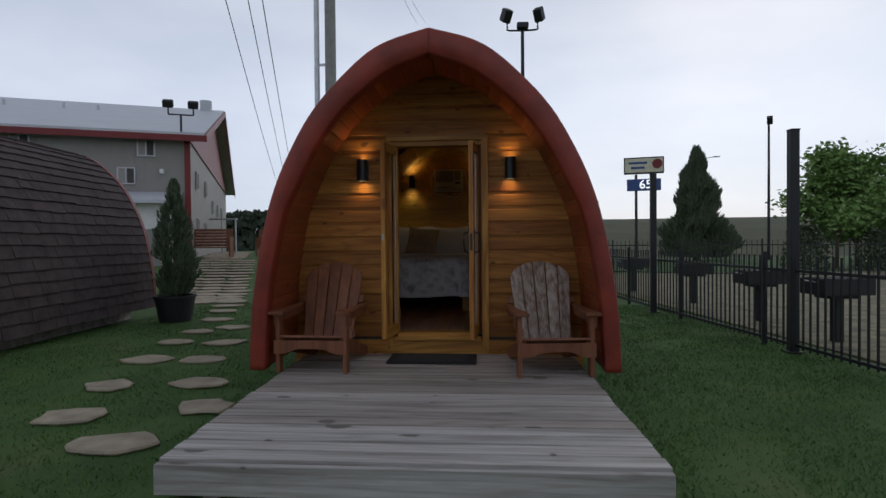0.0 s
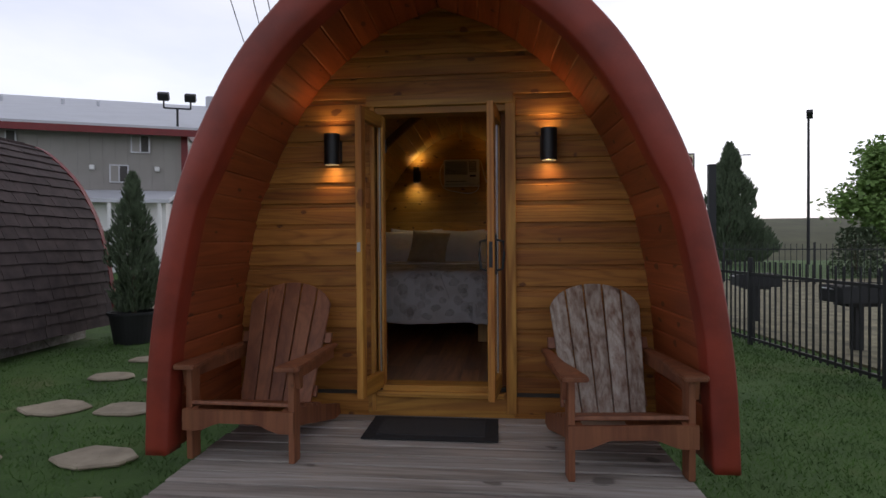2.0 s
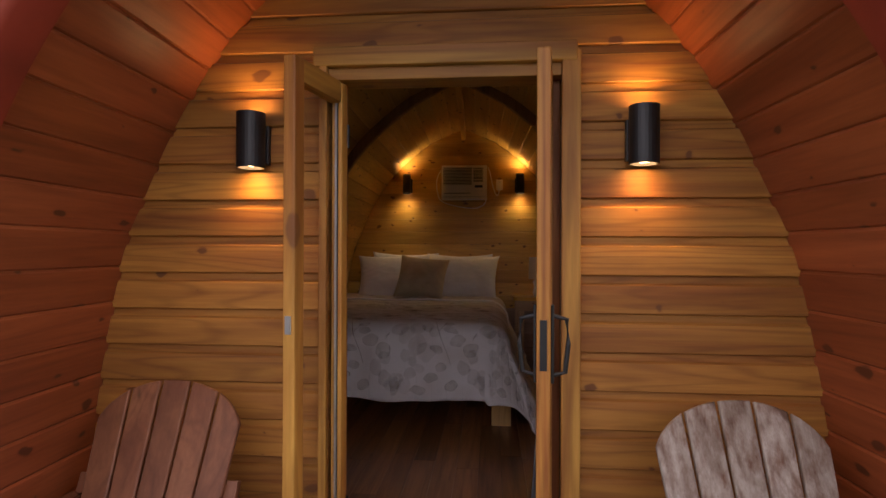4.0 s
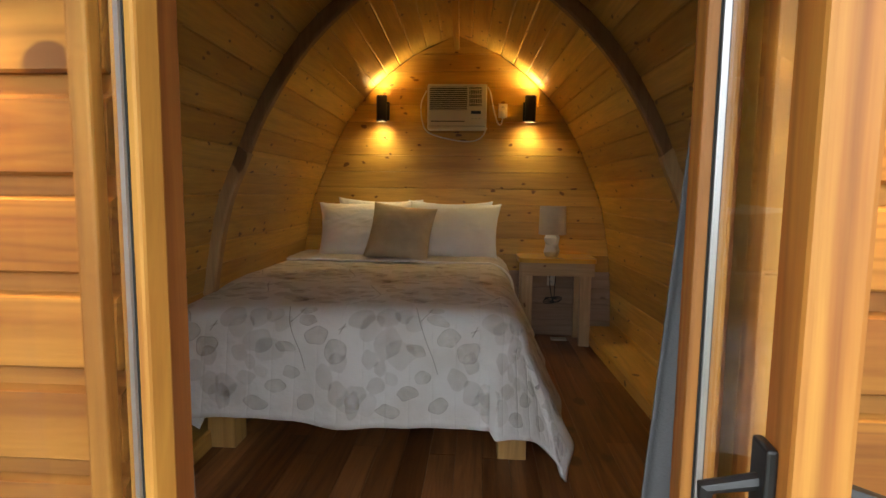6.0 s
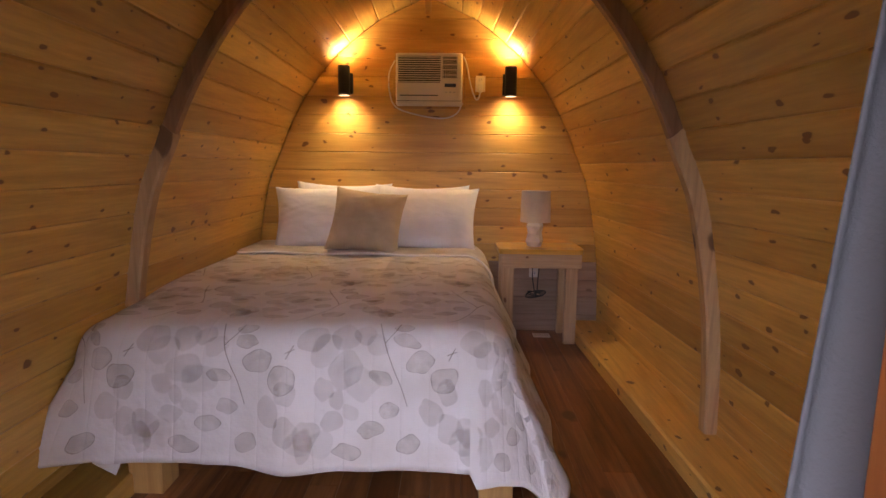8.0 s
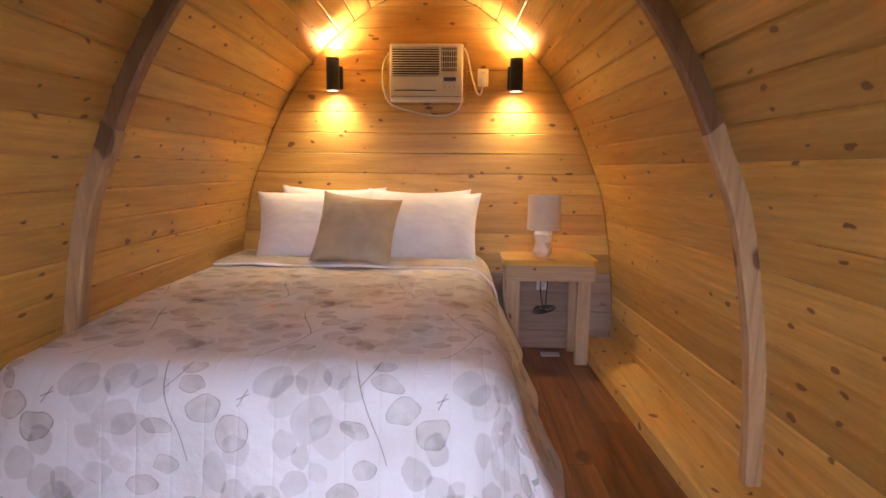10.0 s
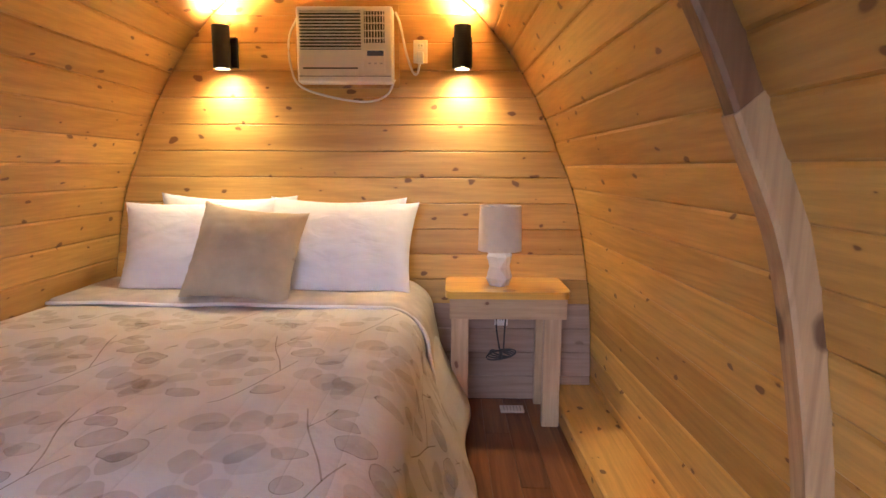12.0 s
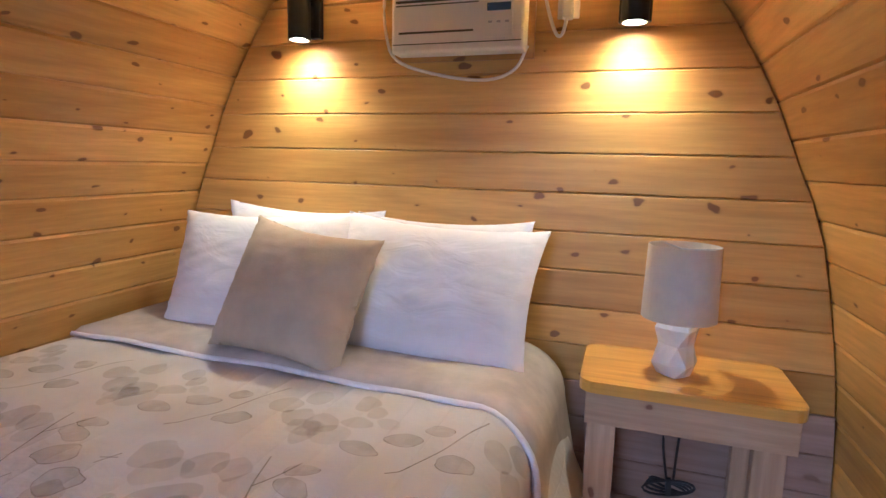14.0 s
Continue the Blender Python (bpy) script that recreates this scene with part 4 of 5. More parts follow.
def leaf_print(whole):
    """Sprigs of round leaves on forking stems, printed over the cloth in repeats."""
    inks = {"olive": ([], []), "rim": ([], []), "grey": ([], []), "soft": ([], []), "stem": ([], [])}
    a0, a1, b0, b1 = CLOTH

    def place(a, b, lift):
        p = draped(a, b)
        nrm = (draped(a + 0.004, b) - p).cross(draped(a, b + 0.004) - p)
        return p + nrm.normalized() * lift

    def inside(a, b, m):
        return a0 + m < a < a1 - m and b1 + m < b < 3.36 - m

    def blot(ink, a, b, ra, rb, turn, lift, seed, inner=0.0):
        verts, faces = inks[ink]
        ct, st = math.cos(radians(turn)), math.sin(radians(turn))
        base, seg, steps = len(verts), 20, ((0.05, 0.4, 0.72, 1.0) if inner == 0 else (inner, 1.0))
        for f in steps:
            for k in range(seg):
                g = 2 * math.pi * k / seg
                w = f * (1.04 + 0.34 * noise.noise((math.cos(g) * 1.1 + seed, math.sin(g) * 1.1, seed * 0.37)) + 0.16 * max(0, math.cos(g)) ** 6)
                u, v = ra * w * math.cos(g), rb * w * math.sin(g)
                verts.append(place(a + u * ct - v * st, b + u * st + v * ct, lift))
        for r in range(len(steps) - 1):
            for k in range(seg):
                k2 = (k + 1) % seg
                faces.append((base + r * seg + k, base + r * seg + k2, base + (r + 1) * seg + k2, base + (r + 1) * seg + k))

    seed = 0
    for row in range(6):
        for col in range(-2, 5):
            fa, fb = -1.28 + 0.60 * col + 0.27 * (row % 2), 1.40 + 0.60 * row
            for k, (x, y, rx, ry, turn) in enumerate(GREY_LEAVES):
                seed += 1
                a, b = fa + x / 100, fb + y / 100
                if inside(a + 0.05, b - 0.04, 0.08) and k % 2:
                    blot("soft", a + 0.05, b - 0.045, rx / 90, ry / 110, turn + 50, 0.0008 + 0.00005 * k, seed + 0.5)
                if inside(a, b, 0.07):
                    blot("grey", a, b, rx / 100, ry / 100, turn, 0.0016 + 0.00008 * k, seed)
            for k, (x, y, rx, ry, turn) in enumerate(OLIVE_LEAVES):
                seed += 1
                a, b = fa + x / 100, fb + y / 100
                if inside(a, b, 0.06):
                    blot("olive", a, b, rx / 100, ry / 100, turn, 0.0028 + 0.00008 * k, seed)
                    blot("rim", a, b, rx / 100, ry / 100, turn, 0.0036 + 0.00008 * k, seed, 0.93)
            for line in STEMS:
                pts = spline([(fa + x / 100, fb + y / 100, 0) for x, y in line], 5)
                if not all(inside(p.x, p.y, 0.02) for p in pts):
                    continue
                verts, faces = inks["stem"]
                for p, q in zip(pts, pts[1:]):
                    side = Vector((-(q - p).y, (q - p).x, 0)).normalized() * 0.0022
                    base = len(verts)
                    verts += [place(e.x, e.y, 0.0044) for e in (p - side, p + side, q + side, q - side)]
                    faces.append((base, base + 1, base + 2, base + 3))
    looks = {"olive": ((0.40, 0.34, 0.25), 0.19, 0.55), "rim": ((0.33, 0.28, 0.21), 0.17, 0.7), "grey": ((0.43, 0.37, 0.33), 0.16, 0.4), "soft": ((0.45, 0.39, 0.34), 0.11, 0.4), "stem": ((0.31, 0.26, 0.22), 0.40, 0.25)}
    for ink, (verts, faces) in inks.items():
        me = bpy.data.meshes.new(ink + "_print")
        me.from_pydata(verts, [], faces)
        me.materials.append(print_material(ink + "_ink", *looks[ink]))
        ob = new(ink + "_print", me)
        ob.parent = whole
        tagged(ob, {"olive": "printed olive leaves", "rim": "darker printed leaf rims", "grey": "printed grey leaf washes", "soft": "pale overlapping printed leaves", "stem": "printed thin brown stems"}[ink], kind="stuff")


quilt()


def bed():
    b = thing("bed", "wide bed on a pale wooden frame with square legs", "bed")
    part("mattress", boxed(((BX0 + BX1) / 2, (BY0 + BY1) / 2 + 0.09, 0.715), (BX1 - BX0 - 0.06, BY1 - BY0 - 0.17, 0.31), None, 0.09), LINEN, b, smooth=True)
    part("bed_frame", boxed(((BX0 + BX1) / 2 - 0.01, (BY0 + BY1) / 2 + 0.09, 0.505), (BX1 - BX0 - 0.14, BY1 - BY0 - 0.22, 0.11)), PINE_X, b)
    for x in (-1.13, 0.262):
        for y in (1.755, 3.8):
            part("leg", boxed((x, y, (FLOOR + 0.5) / 2), (0.135, 0.13, 0.5 - FLOOR), None, 0.004), PINE_Z, b, "square pale pine leg")


bed()
lone("fabric_tag", boxed((-1.22, 1.60, 0.385), (0.10, 0.002, 0.075), pose(0, 0, 0, 10, 28, 0)), WHITE_PAINT, "white fabric tag hanging under the quilt's hem", "tag")


def pillow(name, c, size, rot, material, label, category, seed, group=""):
    """A stuffed pillow: bulging faces, pinched corners and wrinkles."""
    bm = bmesh.new()
    n = 40
    w, h, t = size
    sides = []
    for s in (1, -1):
        rows = []
        for j in range(n + 1):
            row = []
            for i in range(n + 1):
                u, v = 2 * i / n - 1, 2 * j / n - 1
                pin = 1 - 0.12 * (1 - u * u) * abs(v) ** 2
                pinv = 1 - 0.085 * (1 - v * v) * abs(u) ** 2
                k = max(0, (1 - abs(u) ** 2.6) * (1 - abs(v) ** 2.6)) ** 0.55
                wr = 0.006 * k * noise.noise((u * 2 + seed, v * 2, s)) + 0.007 * k * abs(noise.noise((u * 2.5 + v * 2 + seed, v * 5 - u * 2, s))) + 0.012 * max(abs(u), abs(v)) ** 6 * noise.noise((u * 9 + seed, v * 9, s))
                row.append(bm.verts.new((u * w / 2 * pinv, -s * (t / 2 * k + wr), v * h / 2 * pin)))
            rows.append(row)
        for p, q in zip(rows, rows[1:]):
            for i in range(n):
                bm.faces.new((p[i], p[i + 1], q[i + 1], q[i]))
        sides.append(rows)
    bmesh.ops.remove_doubles(bm, verts=bm.verts[:], dist=1e-4)
    bmesh.ops.recalc_face_normals(bm, faces=bm.faces[:])
    bmesh.ops.transform(bm, matrix=Matrix.Translation(c) @ rot, verts=bm.verts[:])
    return lone(name, bm, material, label, category, group, smooth=True)


pillow("pillow", (-0.76, 3.92, 1.125), (0.74, 0.52, 0.13), pose(0, 0, 0, -8, 1, 1), COTTON, "white bed pillow standing against the board wall", "pillow", 1, "back pillows")
pillow("pillow", (-0.15, 3.92, 1.12), (0.72, 0.50, 0.13), pose(0, 0, 0, -8, 0, -1), COTTON, "white bed pillow standing against the board wall", "pillow", 2, "back pillows")
pillow("pillow", (-0.835, 3.755, 1.118), (0.83, 0.53, 0.20), pose(0, 0, 0, -25, -2, 3), COTTON, "white bed pillow leaning on the pillow behind it", "pillow", 3, "front pillows")
pillow("pillow", (-0.125, 3.755, 1.112), (0.79, 0.55, 0.22), pose(0, 0, 0, -25, 2, -2), COTTON, "white bed pillow leaning on the pillow behind it", "pillow", 4, "front pillows")
pillow("throw_pillow", (-0.525, 3.53, 1.12), (0.52, 0.49, 0.23), pose(0, 0, 0, -28, 6, -3), TAN, "square tan velvet throw pillow leaning on white pillows", "pillow", 5)


# ---- bedside ----
def nightstand():
    s = thing("nightstand", "homemade pine bedside table with a varnished orange top", "table")
    bm = bmesh.new()
    x0, x1, y0, y1, r = 0.42, 1.045, 3.62, BACK - 0.005, 0.05
    ring = []
    for cx, cy, a0 in ((x1 - r, y1 - r, 0), (x0 + r, y1 - r, 90), (x0 + r, y0 + r, 180), (x1 - r, y0 + r, 270)):
        ring += [(cx + r * math.cos(radians(a0 + 18 * k)), cy + r * math.sin(radians(a0 + 18 * k)), 0.886) for k in range(6)]
    prism(bm, ring, (0, 0, 0.036))
    part("tabletop", bm, TABLETOP, s, "varnished orange top with rounded corners")
    part("apron", boxed((0.735, 3.655, 0.832), (0.585, 0.035, 0.105), None, 0.003), RAW_PINE_X, s)
    for x in (0.495, 0.965):
        part("leg", boxed((x, 3.685, (FLOOR + 0.78) / 2), (0.088, 0.04, 0.78 - FLOOR), None, 0.003), RAW_PINE_Z, s)
        part("back_leg", boxed((x, 3.96, (FLOOR + 0.886) / 2), (0.088, 0.04, 0.886 - FLOOR), None, 0.003), RAW_PINE_Z, s)
        part("side_apron", boxed((x, 3.82, 0.832), (0.03, 0.24, 0.10)), RAW_PINE_Z, s)


nightstand()


def table_lamp():
    s = thing("table_lamp", "unlit table lamp, faceted white ceramic base and linen shade", "lamp", at=(0.70, 3.79, 0.922))
    bm = bmesh.new()
    rings = [(0.045, 0.0), (0.068, 0.042), (0.047, 0.10), (0.066, 0.155), (0.04, 0.20)]
    seg = 8
    rows = []
    for k, (r, z) in enumerate(rings):
        rows.append([bm.verts.new((r * (1 + 0.12 * (-1) ** i) * math.cos(2 * math.pi * (i + 0.5 * (k % 2)) / seg), r * (1 + 0.12 * (-1) ** i) * math.sin(2 * math.pi * (i + 0.5 * (k % 2)) / seg), z)) for i in range(seg)])
    for k, (p, q) in enumerate(zip(rows, rows[1:])):
        for i in range(seg):
            j = (i + 1) % seg
            if k % 2 == 0:
                bm.faces.new((p[i], p[j], q[i]))
                bm.faces.new((p[j], q[j], q[i]))
            else:
                bm.faces.new((p[i], q[j], q[i]))
                bm.faces.new((p[i], p[j], q[j]))
    bm.faces.new(rows[0][::-1])
    bm.faces.new(rows[-1])
    bmesh.ops.recalc_face_normals(bm, faces=bm.faces[:])
    part("base", bm, CERAMIC, s, "faceted white ceramic base")
    part("stem", tubed((0, 0, 0.19), (0, 0, 0.405), 0.008), STEEL, s)
    bm = bmesh.new()
    lathe(bm, [(0.110, 0.185), (0.112, 0.185), (0.106, 0.415), (0.103, 0.415), (0.107, 0.187)], 40)
    part("shade", bm, SHADE, s, "cream linen drum shade", smooth=False)
    bm = bmesh.new()
    for a in (0, 120, 240):
        path_tube(bm, [(0, 0, 0.402), (0.104 * math.cos(radians(a)), 0.104 * math.sin(radians(a)), 0.408)], 0.0025, 6)
    part("shade_ring", bm, STEEL, s)


table_lamp()


# ---- the end wall's fittings ----
def air_conditioner():
    s = thing("air_conditioner", "cream window air conditioner set in the board wall", "air conditioner", at=(-0.108, BACK, 2.155))
    w, h, d = 0.50, 0.38, 0.085
    bm = bmesh.new()
    box(bm, (0, -d / 2, 0), (w, d, h), None, 0.012)
    part("body", bm, PLASTIC, s)
    part("trim_frame", boxed((0, -0.006, 0.004), (w + 0.05, 0.012, h + 0.045), None, 0.003), PINE_X, s, "pine trim frame")
    gx0, gx1 = -w / 2 + 0.02, 0.085
    part("intake_recess", boxed(((gx0 + gx1) / 2, -d - 0.0008, 0.07), (gx1 - gx0, 0.003, 0.19)), DARK_SLOT, s)
    for k in range(12):
        z = -0.018 + k * 0.016
        part("slat", boxed(((gx0 + gx1) / 2, -d - 0.004, z), (gx1 - gx0 + 0.004, 0.007, 0.0055), pose(0, 0, 0, 25, 0, 0)), PLASTIC, s)
    part("outlet_recess", boxed((0.155, -d - 0.0008, 0.085), (0.105, 0.003, 0.155)), DARK_SLOT, s)
    for k in range(7):
        part("vane", boxed((0.11 + k * 0.015, -d - 0.004, 0.085), (0.003, 0.006, 0.155), pose(0, 0, 0, 0, 0, 25)), PLASTIC, s)
    for k in range(4):
        part("slat", boxed((0.155, -d - 0.006, 0.03 + k * 0.037), (0.105, 0.006, 0.005)), PLASTIC, s)
    part("control_panel", boxed((0.155, -d - 0.002, -0.085), (0.108, 0.006, 0.12), None, 0.002), PLASTIC, s)
    part("display", boxed((0.16, -d - 0.006, -0.045), (0.085, 0.004, 0.026)), AC_LCD, s, "dark blue control display")
    for x in (0.13, 0.16, 0.19):
        part("button", boxed((x, -d - 0.006, -0.095), (0.014, 0.004, 0.007), None, 0.001), STEEL, s)
    part("front_seam", boxed((-0.075, -d - 0.001, -0.118), (0.285, 0.003, 0.007)), DARK_SLOT, s)
    part("lower_seam", boxed((0, -d - 0.001, -0.158), (w - 0.02, 0.003, 0.003)), DARK_SLOT, s)


air_conditioner()


def wall_outlet(at, label):
    s = thing("wall_outlet", label, "outlet", at=at)
    part("cover_plate", boxed((0, -0.004, 0), (0.075, 0.008, 0.118), None, 0.003), WHITE_CORD, s)
    for z in (-0.027, 0.027):
        part("socket", boxed((0, -0.009, z), (0.034, 0.004, 0.034), None, 0.004), WHITE_PAINT, s)
        for x in (-0.007, 0.007):
            part("slot", boxed((x, -0.0115, z + 0.003), (0.003, 0.002, 0.01)), DARK_SLOT, s)


wall_outlet((0.28, BACK, 2.135), "cream wall outlet with a plug in its lower socket")
wall_outlet((0.735, BACK, 0.70), "cream wall outlet low on the wall behind the table")
c = thing("power_cord", "white power cord looping from the air conditioner to the outlet", "cord")
part("plug", boxed((0.28, BACK - 0.03, 2.10), (0.034, 0.05, 0.06), None, 0.006), WHITE_PAINT, c)
cordz = spline([(0.28, BACK - 0.04, 2.075), (0.265, BACK - 0.03, 2.02), (0.24, BACK - 0.02, 2.03), (0.205, BACK - 0.02, 2.13), (0.175, BACK - 0.02, 2.27), (0.15, BACK - 0.02, 2.33)], 6)
part("cable", path_tube(bmesh.new(), cordz, 0.006), WHITE_CORD, c, smooth=True)
cordz = spline([(-0.37, BACK - 0.02, 2.30), (-0.415, BACK - 0.015, 2.20), (-0.41, BACK - 0.015, 2.06), (-0.36, BACK - 0.02, 1.955), (-0.20, BACK - 0.015, 1.90), (-0.01, BACK - 0.015, 1.875), (0.10, BACK - 0.015, 1.91), (0.145, BACK - 0.02, 1.99)], 6)
part("cable", path_tube(bmesh.new(), cordz, 0.006), WHITE_CORD, c, smooth=True)
c = thing("lamp_cord", "black lamp cord tied in a bundle hanging under the table", "cord")
part("cable", path_tube(bmesh.new(), spline([(0.69, 3.74, 0.89), (0.685, 3.74, 0.72), (0.705, 3.74, 0.585)], 5), 0.004), BLACK_CORD, c, smooth=True)
part("cable", path_tube(bmesh.new(), spline([(0.745, 3.74, 0.89), (0.73, 3.74, 0.72), (0.725, 3.74, 0.58)], 5), 0.004), BLACK_CORD, c, smooth=True)
for k in range(4):
    pts = [(0.71 + (0.055 + 0.007 * k) * math.cos(a), 3.735 - 0.006 * k, 0.57 + (0.010 + 0.005 * k) * math.sin(a) + 0.010 * (k - 1.5) * math.cos(a)) for a in [2 * math.pi * q / 16 for q in range(17)]]
    part("coil", path_tube(bmesh.new(), pts, 0.004, 6), BLACK_CORD, c, smooth=True)
part("tie", boxed((0.71, 3.725, 0.57), (0.016, 0.03, 0.05), None, 0.003), BLACK_CORD, c)
v = thing("floor_vent", "small white floor register by the wall", "vent")
part("vent_frame", boxed((0.79, 3.86, FLOOR + 0.006), (0.13, 0.08, 0.012), None, 0.003), WHITE_PAINT, v)
for k in range(6):
    part("slat", boxed((0.745 + 0.018 * k, 3.86, FLOOR + 0.0125), (0.005, 0.06, 0.003)), STEEL, v)


def curtain(x0, x1, y, lean, label):
    """A hanging curtain with soft folds."""
    bm = bmesh.new()
    n, mz = 40, 24
    rows = []
    for j in range(mz + 1):
        t = j / mz
        z = 2.10 - t * 1.86
        row = []
        for i in range(n + 1):
            u = i / n
            x = x0 + (x1 - x0) * u + lean * t * (1 - 0.5 * u)
            row.append(bm.verts.new((x, y + 0.022 * math.sin(u * 22 + 0.5 * math.sin(3 * t)) * (0.6 + 0.4 * t), z)))
        rows.append(row)
    for p, q in zip(rows, rows[1:]):
        for i in range(n):
            bm.faces.new((p[i], p[i + 1], q[i + 1], q[i]))
    ob = lone("curtain", bm, CURTAIN, label, "curtain", "door curtains", smooth=True)
    s = ob.modifiers.new("thickness", "SOLIDIFY")
    s.thickness = 0.004
    return ob


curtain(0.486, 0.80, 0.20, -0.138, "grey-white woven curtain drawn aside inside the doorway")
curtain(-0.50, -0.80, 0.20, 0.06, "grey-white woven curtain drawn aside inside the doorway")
r = thing("curtain_rod", "black curtain rod over the doorway inside", "rod")
part("rod", tubed((-0.85, 0.20, 2.11), (0.85, 0.20, 2.11), 0.009), BLACK, r)
for x in (-0.83, 0.83):
    part("rod_bracket", boxed((x, 0.15, 2.11), (0.02, 0.11, 0.02)), BLACK, r)


# ---- stepping stones and path ----
def flagstone(x, y, r, seed, z=GROUND + 0.003, squash=0.72):
    rng = random.Random(seed)
    k = rng.randint(7, 11)
    ph = rng.uniform(0, 6)
    ring = []
    for i in range(k):
        a = ph + 2 * math.pi * (i + rng.uniform(-0.25, 0.25)) / k
        q = 0.92 * r * rng.uniform(0.72, 1.15)
        ring.append((x + q * math.cos(a), y + squash * q * math.sin(a), z))
    bm = bmesh.new()
    prism(bm, ring, (0, 0, 0.03))
    bmesh.ops.bevel(bm, geom=bm.edges[:], offset=0.012, segments=1, affect="EDGES")
    return bm


for i, (x, y, r) in enumerate([(-2.02, -1.94, 0.33), (-2.78, -1.39, 0.33), (-3.10, -0.48, 0.30), (-3.44, 0.65, 0.33), (-2.33, -0.36, 0.33), (-1.83, -1.10, 0.30), (-2.80, 0.66, 0.30), (-3.02, 1.73, 0.33),
                               (-3.9, 2.60, 0.30), (-4.25, 3.87, 0.34), (-4.66, 5.02, 0.36), (-3.75, 1.75, 0.27), (-3.5, 3.0, 0.3), (-5.0, 5.9, 0.36)]):
    lone("stepping_stone", flagstone(x, y, r, i), STONE, "flat tan flagstone set in the lawn", "stepping stone", "stepping stones")
p = thing("flagstone_path", "tan flagstone path through the lawn", "path", kind="structure")
k = 100
y = 6.6
while y < 30:
    cx0 = -5.9 - (y - 6.6) * 0.44
    r = 0.30 + 0.012 * (y - 6.6)
    n = 3 if y < 16 else 2
    for i in range(n):
        part("flagstone", flagstone(cx0 + (i - (n - 1) / 2) * 2.1 * r + random.uniform(-0.06, 0.06), y + random.uniform(-0.08, 0.08), r * 1.36, k, bank_z(cx0, y) + 0.006, 0.9), STONE, p)
        k += 1
    y += 1.72 * r


# ---- neighbouring cabin ----
def neighbour():
    h = thing("neighbour_cabin", "neighbouring arched cabin clad in dark brown shingles with red rims", "cabin", at=(-7.15, 4.15, -0.08), rz=4.0)
    cxl = lambda y: 0.0
    part("shell", shell(grown(PORCH, 0.0), grown(OUTER, -0.03), -5.2, 0, cxl), DARK_SLOT, h)
    for y in (-0.03, -5.2):
        part("rim", shell(grown(PORCH, 0.02), grown(OUTER, 0.02), y, y + 0.09, cxl), RED_PAINT, h, "red arch rim")
    part("end_wall", prism(bmesh.new(), [(-x, -0.25, z) for x, z in half(PORCH, 3)] + [(x, -0.25, z) for x, z in half(PORCH, 3)[-2::-1]], (0, 0.05, 0)), CEDAR_X, h)
    for x in (-1.1, 1.1):
        part("skid", boxed((x, -2.6, -0.13), (0.15, 5.0, 0.26)), DECK, h)
    prof = [Vector(p) for p in half(OUTER, 10)]
    acc = [0.0]
    for a, b in zip(prof, prof[1:]):
        acc.append(acc[-1] + (b - a).length)

    def at(s):
        for i in range(len(prof) - 1):
            if s <= acc[i + 1] + 1e-9:
                return prof[i].lerp(prof[i + 1], (s - acc[i]) / (acc[i + 1] - acc[i]))
        return prof[-1]
    step = 0.165
    rows = int(acc[-1] / step)
    stuff = bmesh.new()
    rng = random.Random(4)
    for k in range(rows):
        p, q = at(k * step), at(min(acc[-1], k * step + step + 0.02))
        d = (q - p).normalized()
        nrm = Vector((d.y, -d.x))
        y = -5.12 - rng.uniform(0, 0.25)
        while y < -0.05:
            y1 = min(y + rng.choice((0.22, 0.28, 0.33)), -0.04)
            lift = rng.uniform(0, 0.008)
            e = rng.uniform(-0.008, 0.012)
            for sx in (1, -1):
                a, b, c, dd = p + nrm * (0.028 + lift) - d * e, q + nrm * 0.004, q - nrm * 0.012, p - nrm * 0.01 - d * e
                yy0 = max(y, -5.12)
                if y1 - yy0 < 0.03:
                    continue
                single = sx == 1 and yy0 > -3.3
                bm = bmesh.new() if single else stuff
                prism_ring = [(sx * v.x, yy0 + 0.003, v.y) for v in (a, b, c, dd)]
                va = [bm.verts.new(t) for t in prism_ring]
                vb = [bm.verts.new((t[0], y1 - 0.003, t[2])) for t in prism_ring]
                faces = [bm.faces.new(va), bm.faces.new(vb[::-1])]
                for i in range(4):
                    j = (i + 1) % 4
                    faces.append(bm.faces.new((va[j], va[i], vb[i], vb[j])))
                if single:
                    bmesh.ops.recalc_face_normals(bm, faces=faces)
                    part("shingle", bm, SHINGLE, h)
            y = y1
    bmesh.ops.recalc_face_normals(stuff, faces=stuff.faces[:])
    tagged(part("shingle_rest", stuff, SHINGLE, h), kind="stuff")


neighbour()


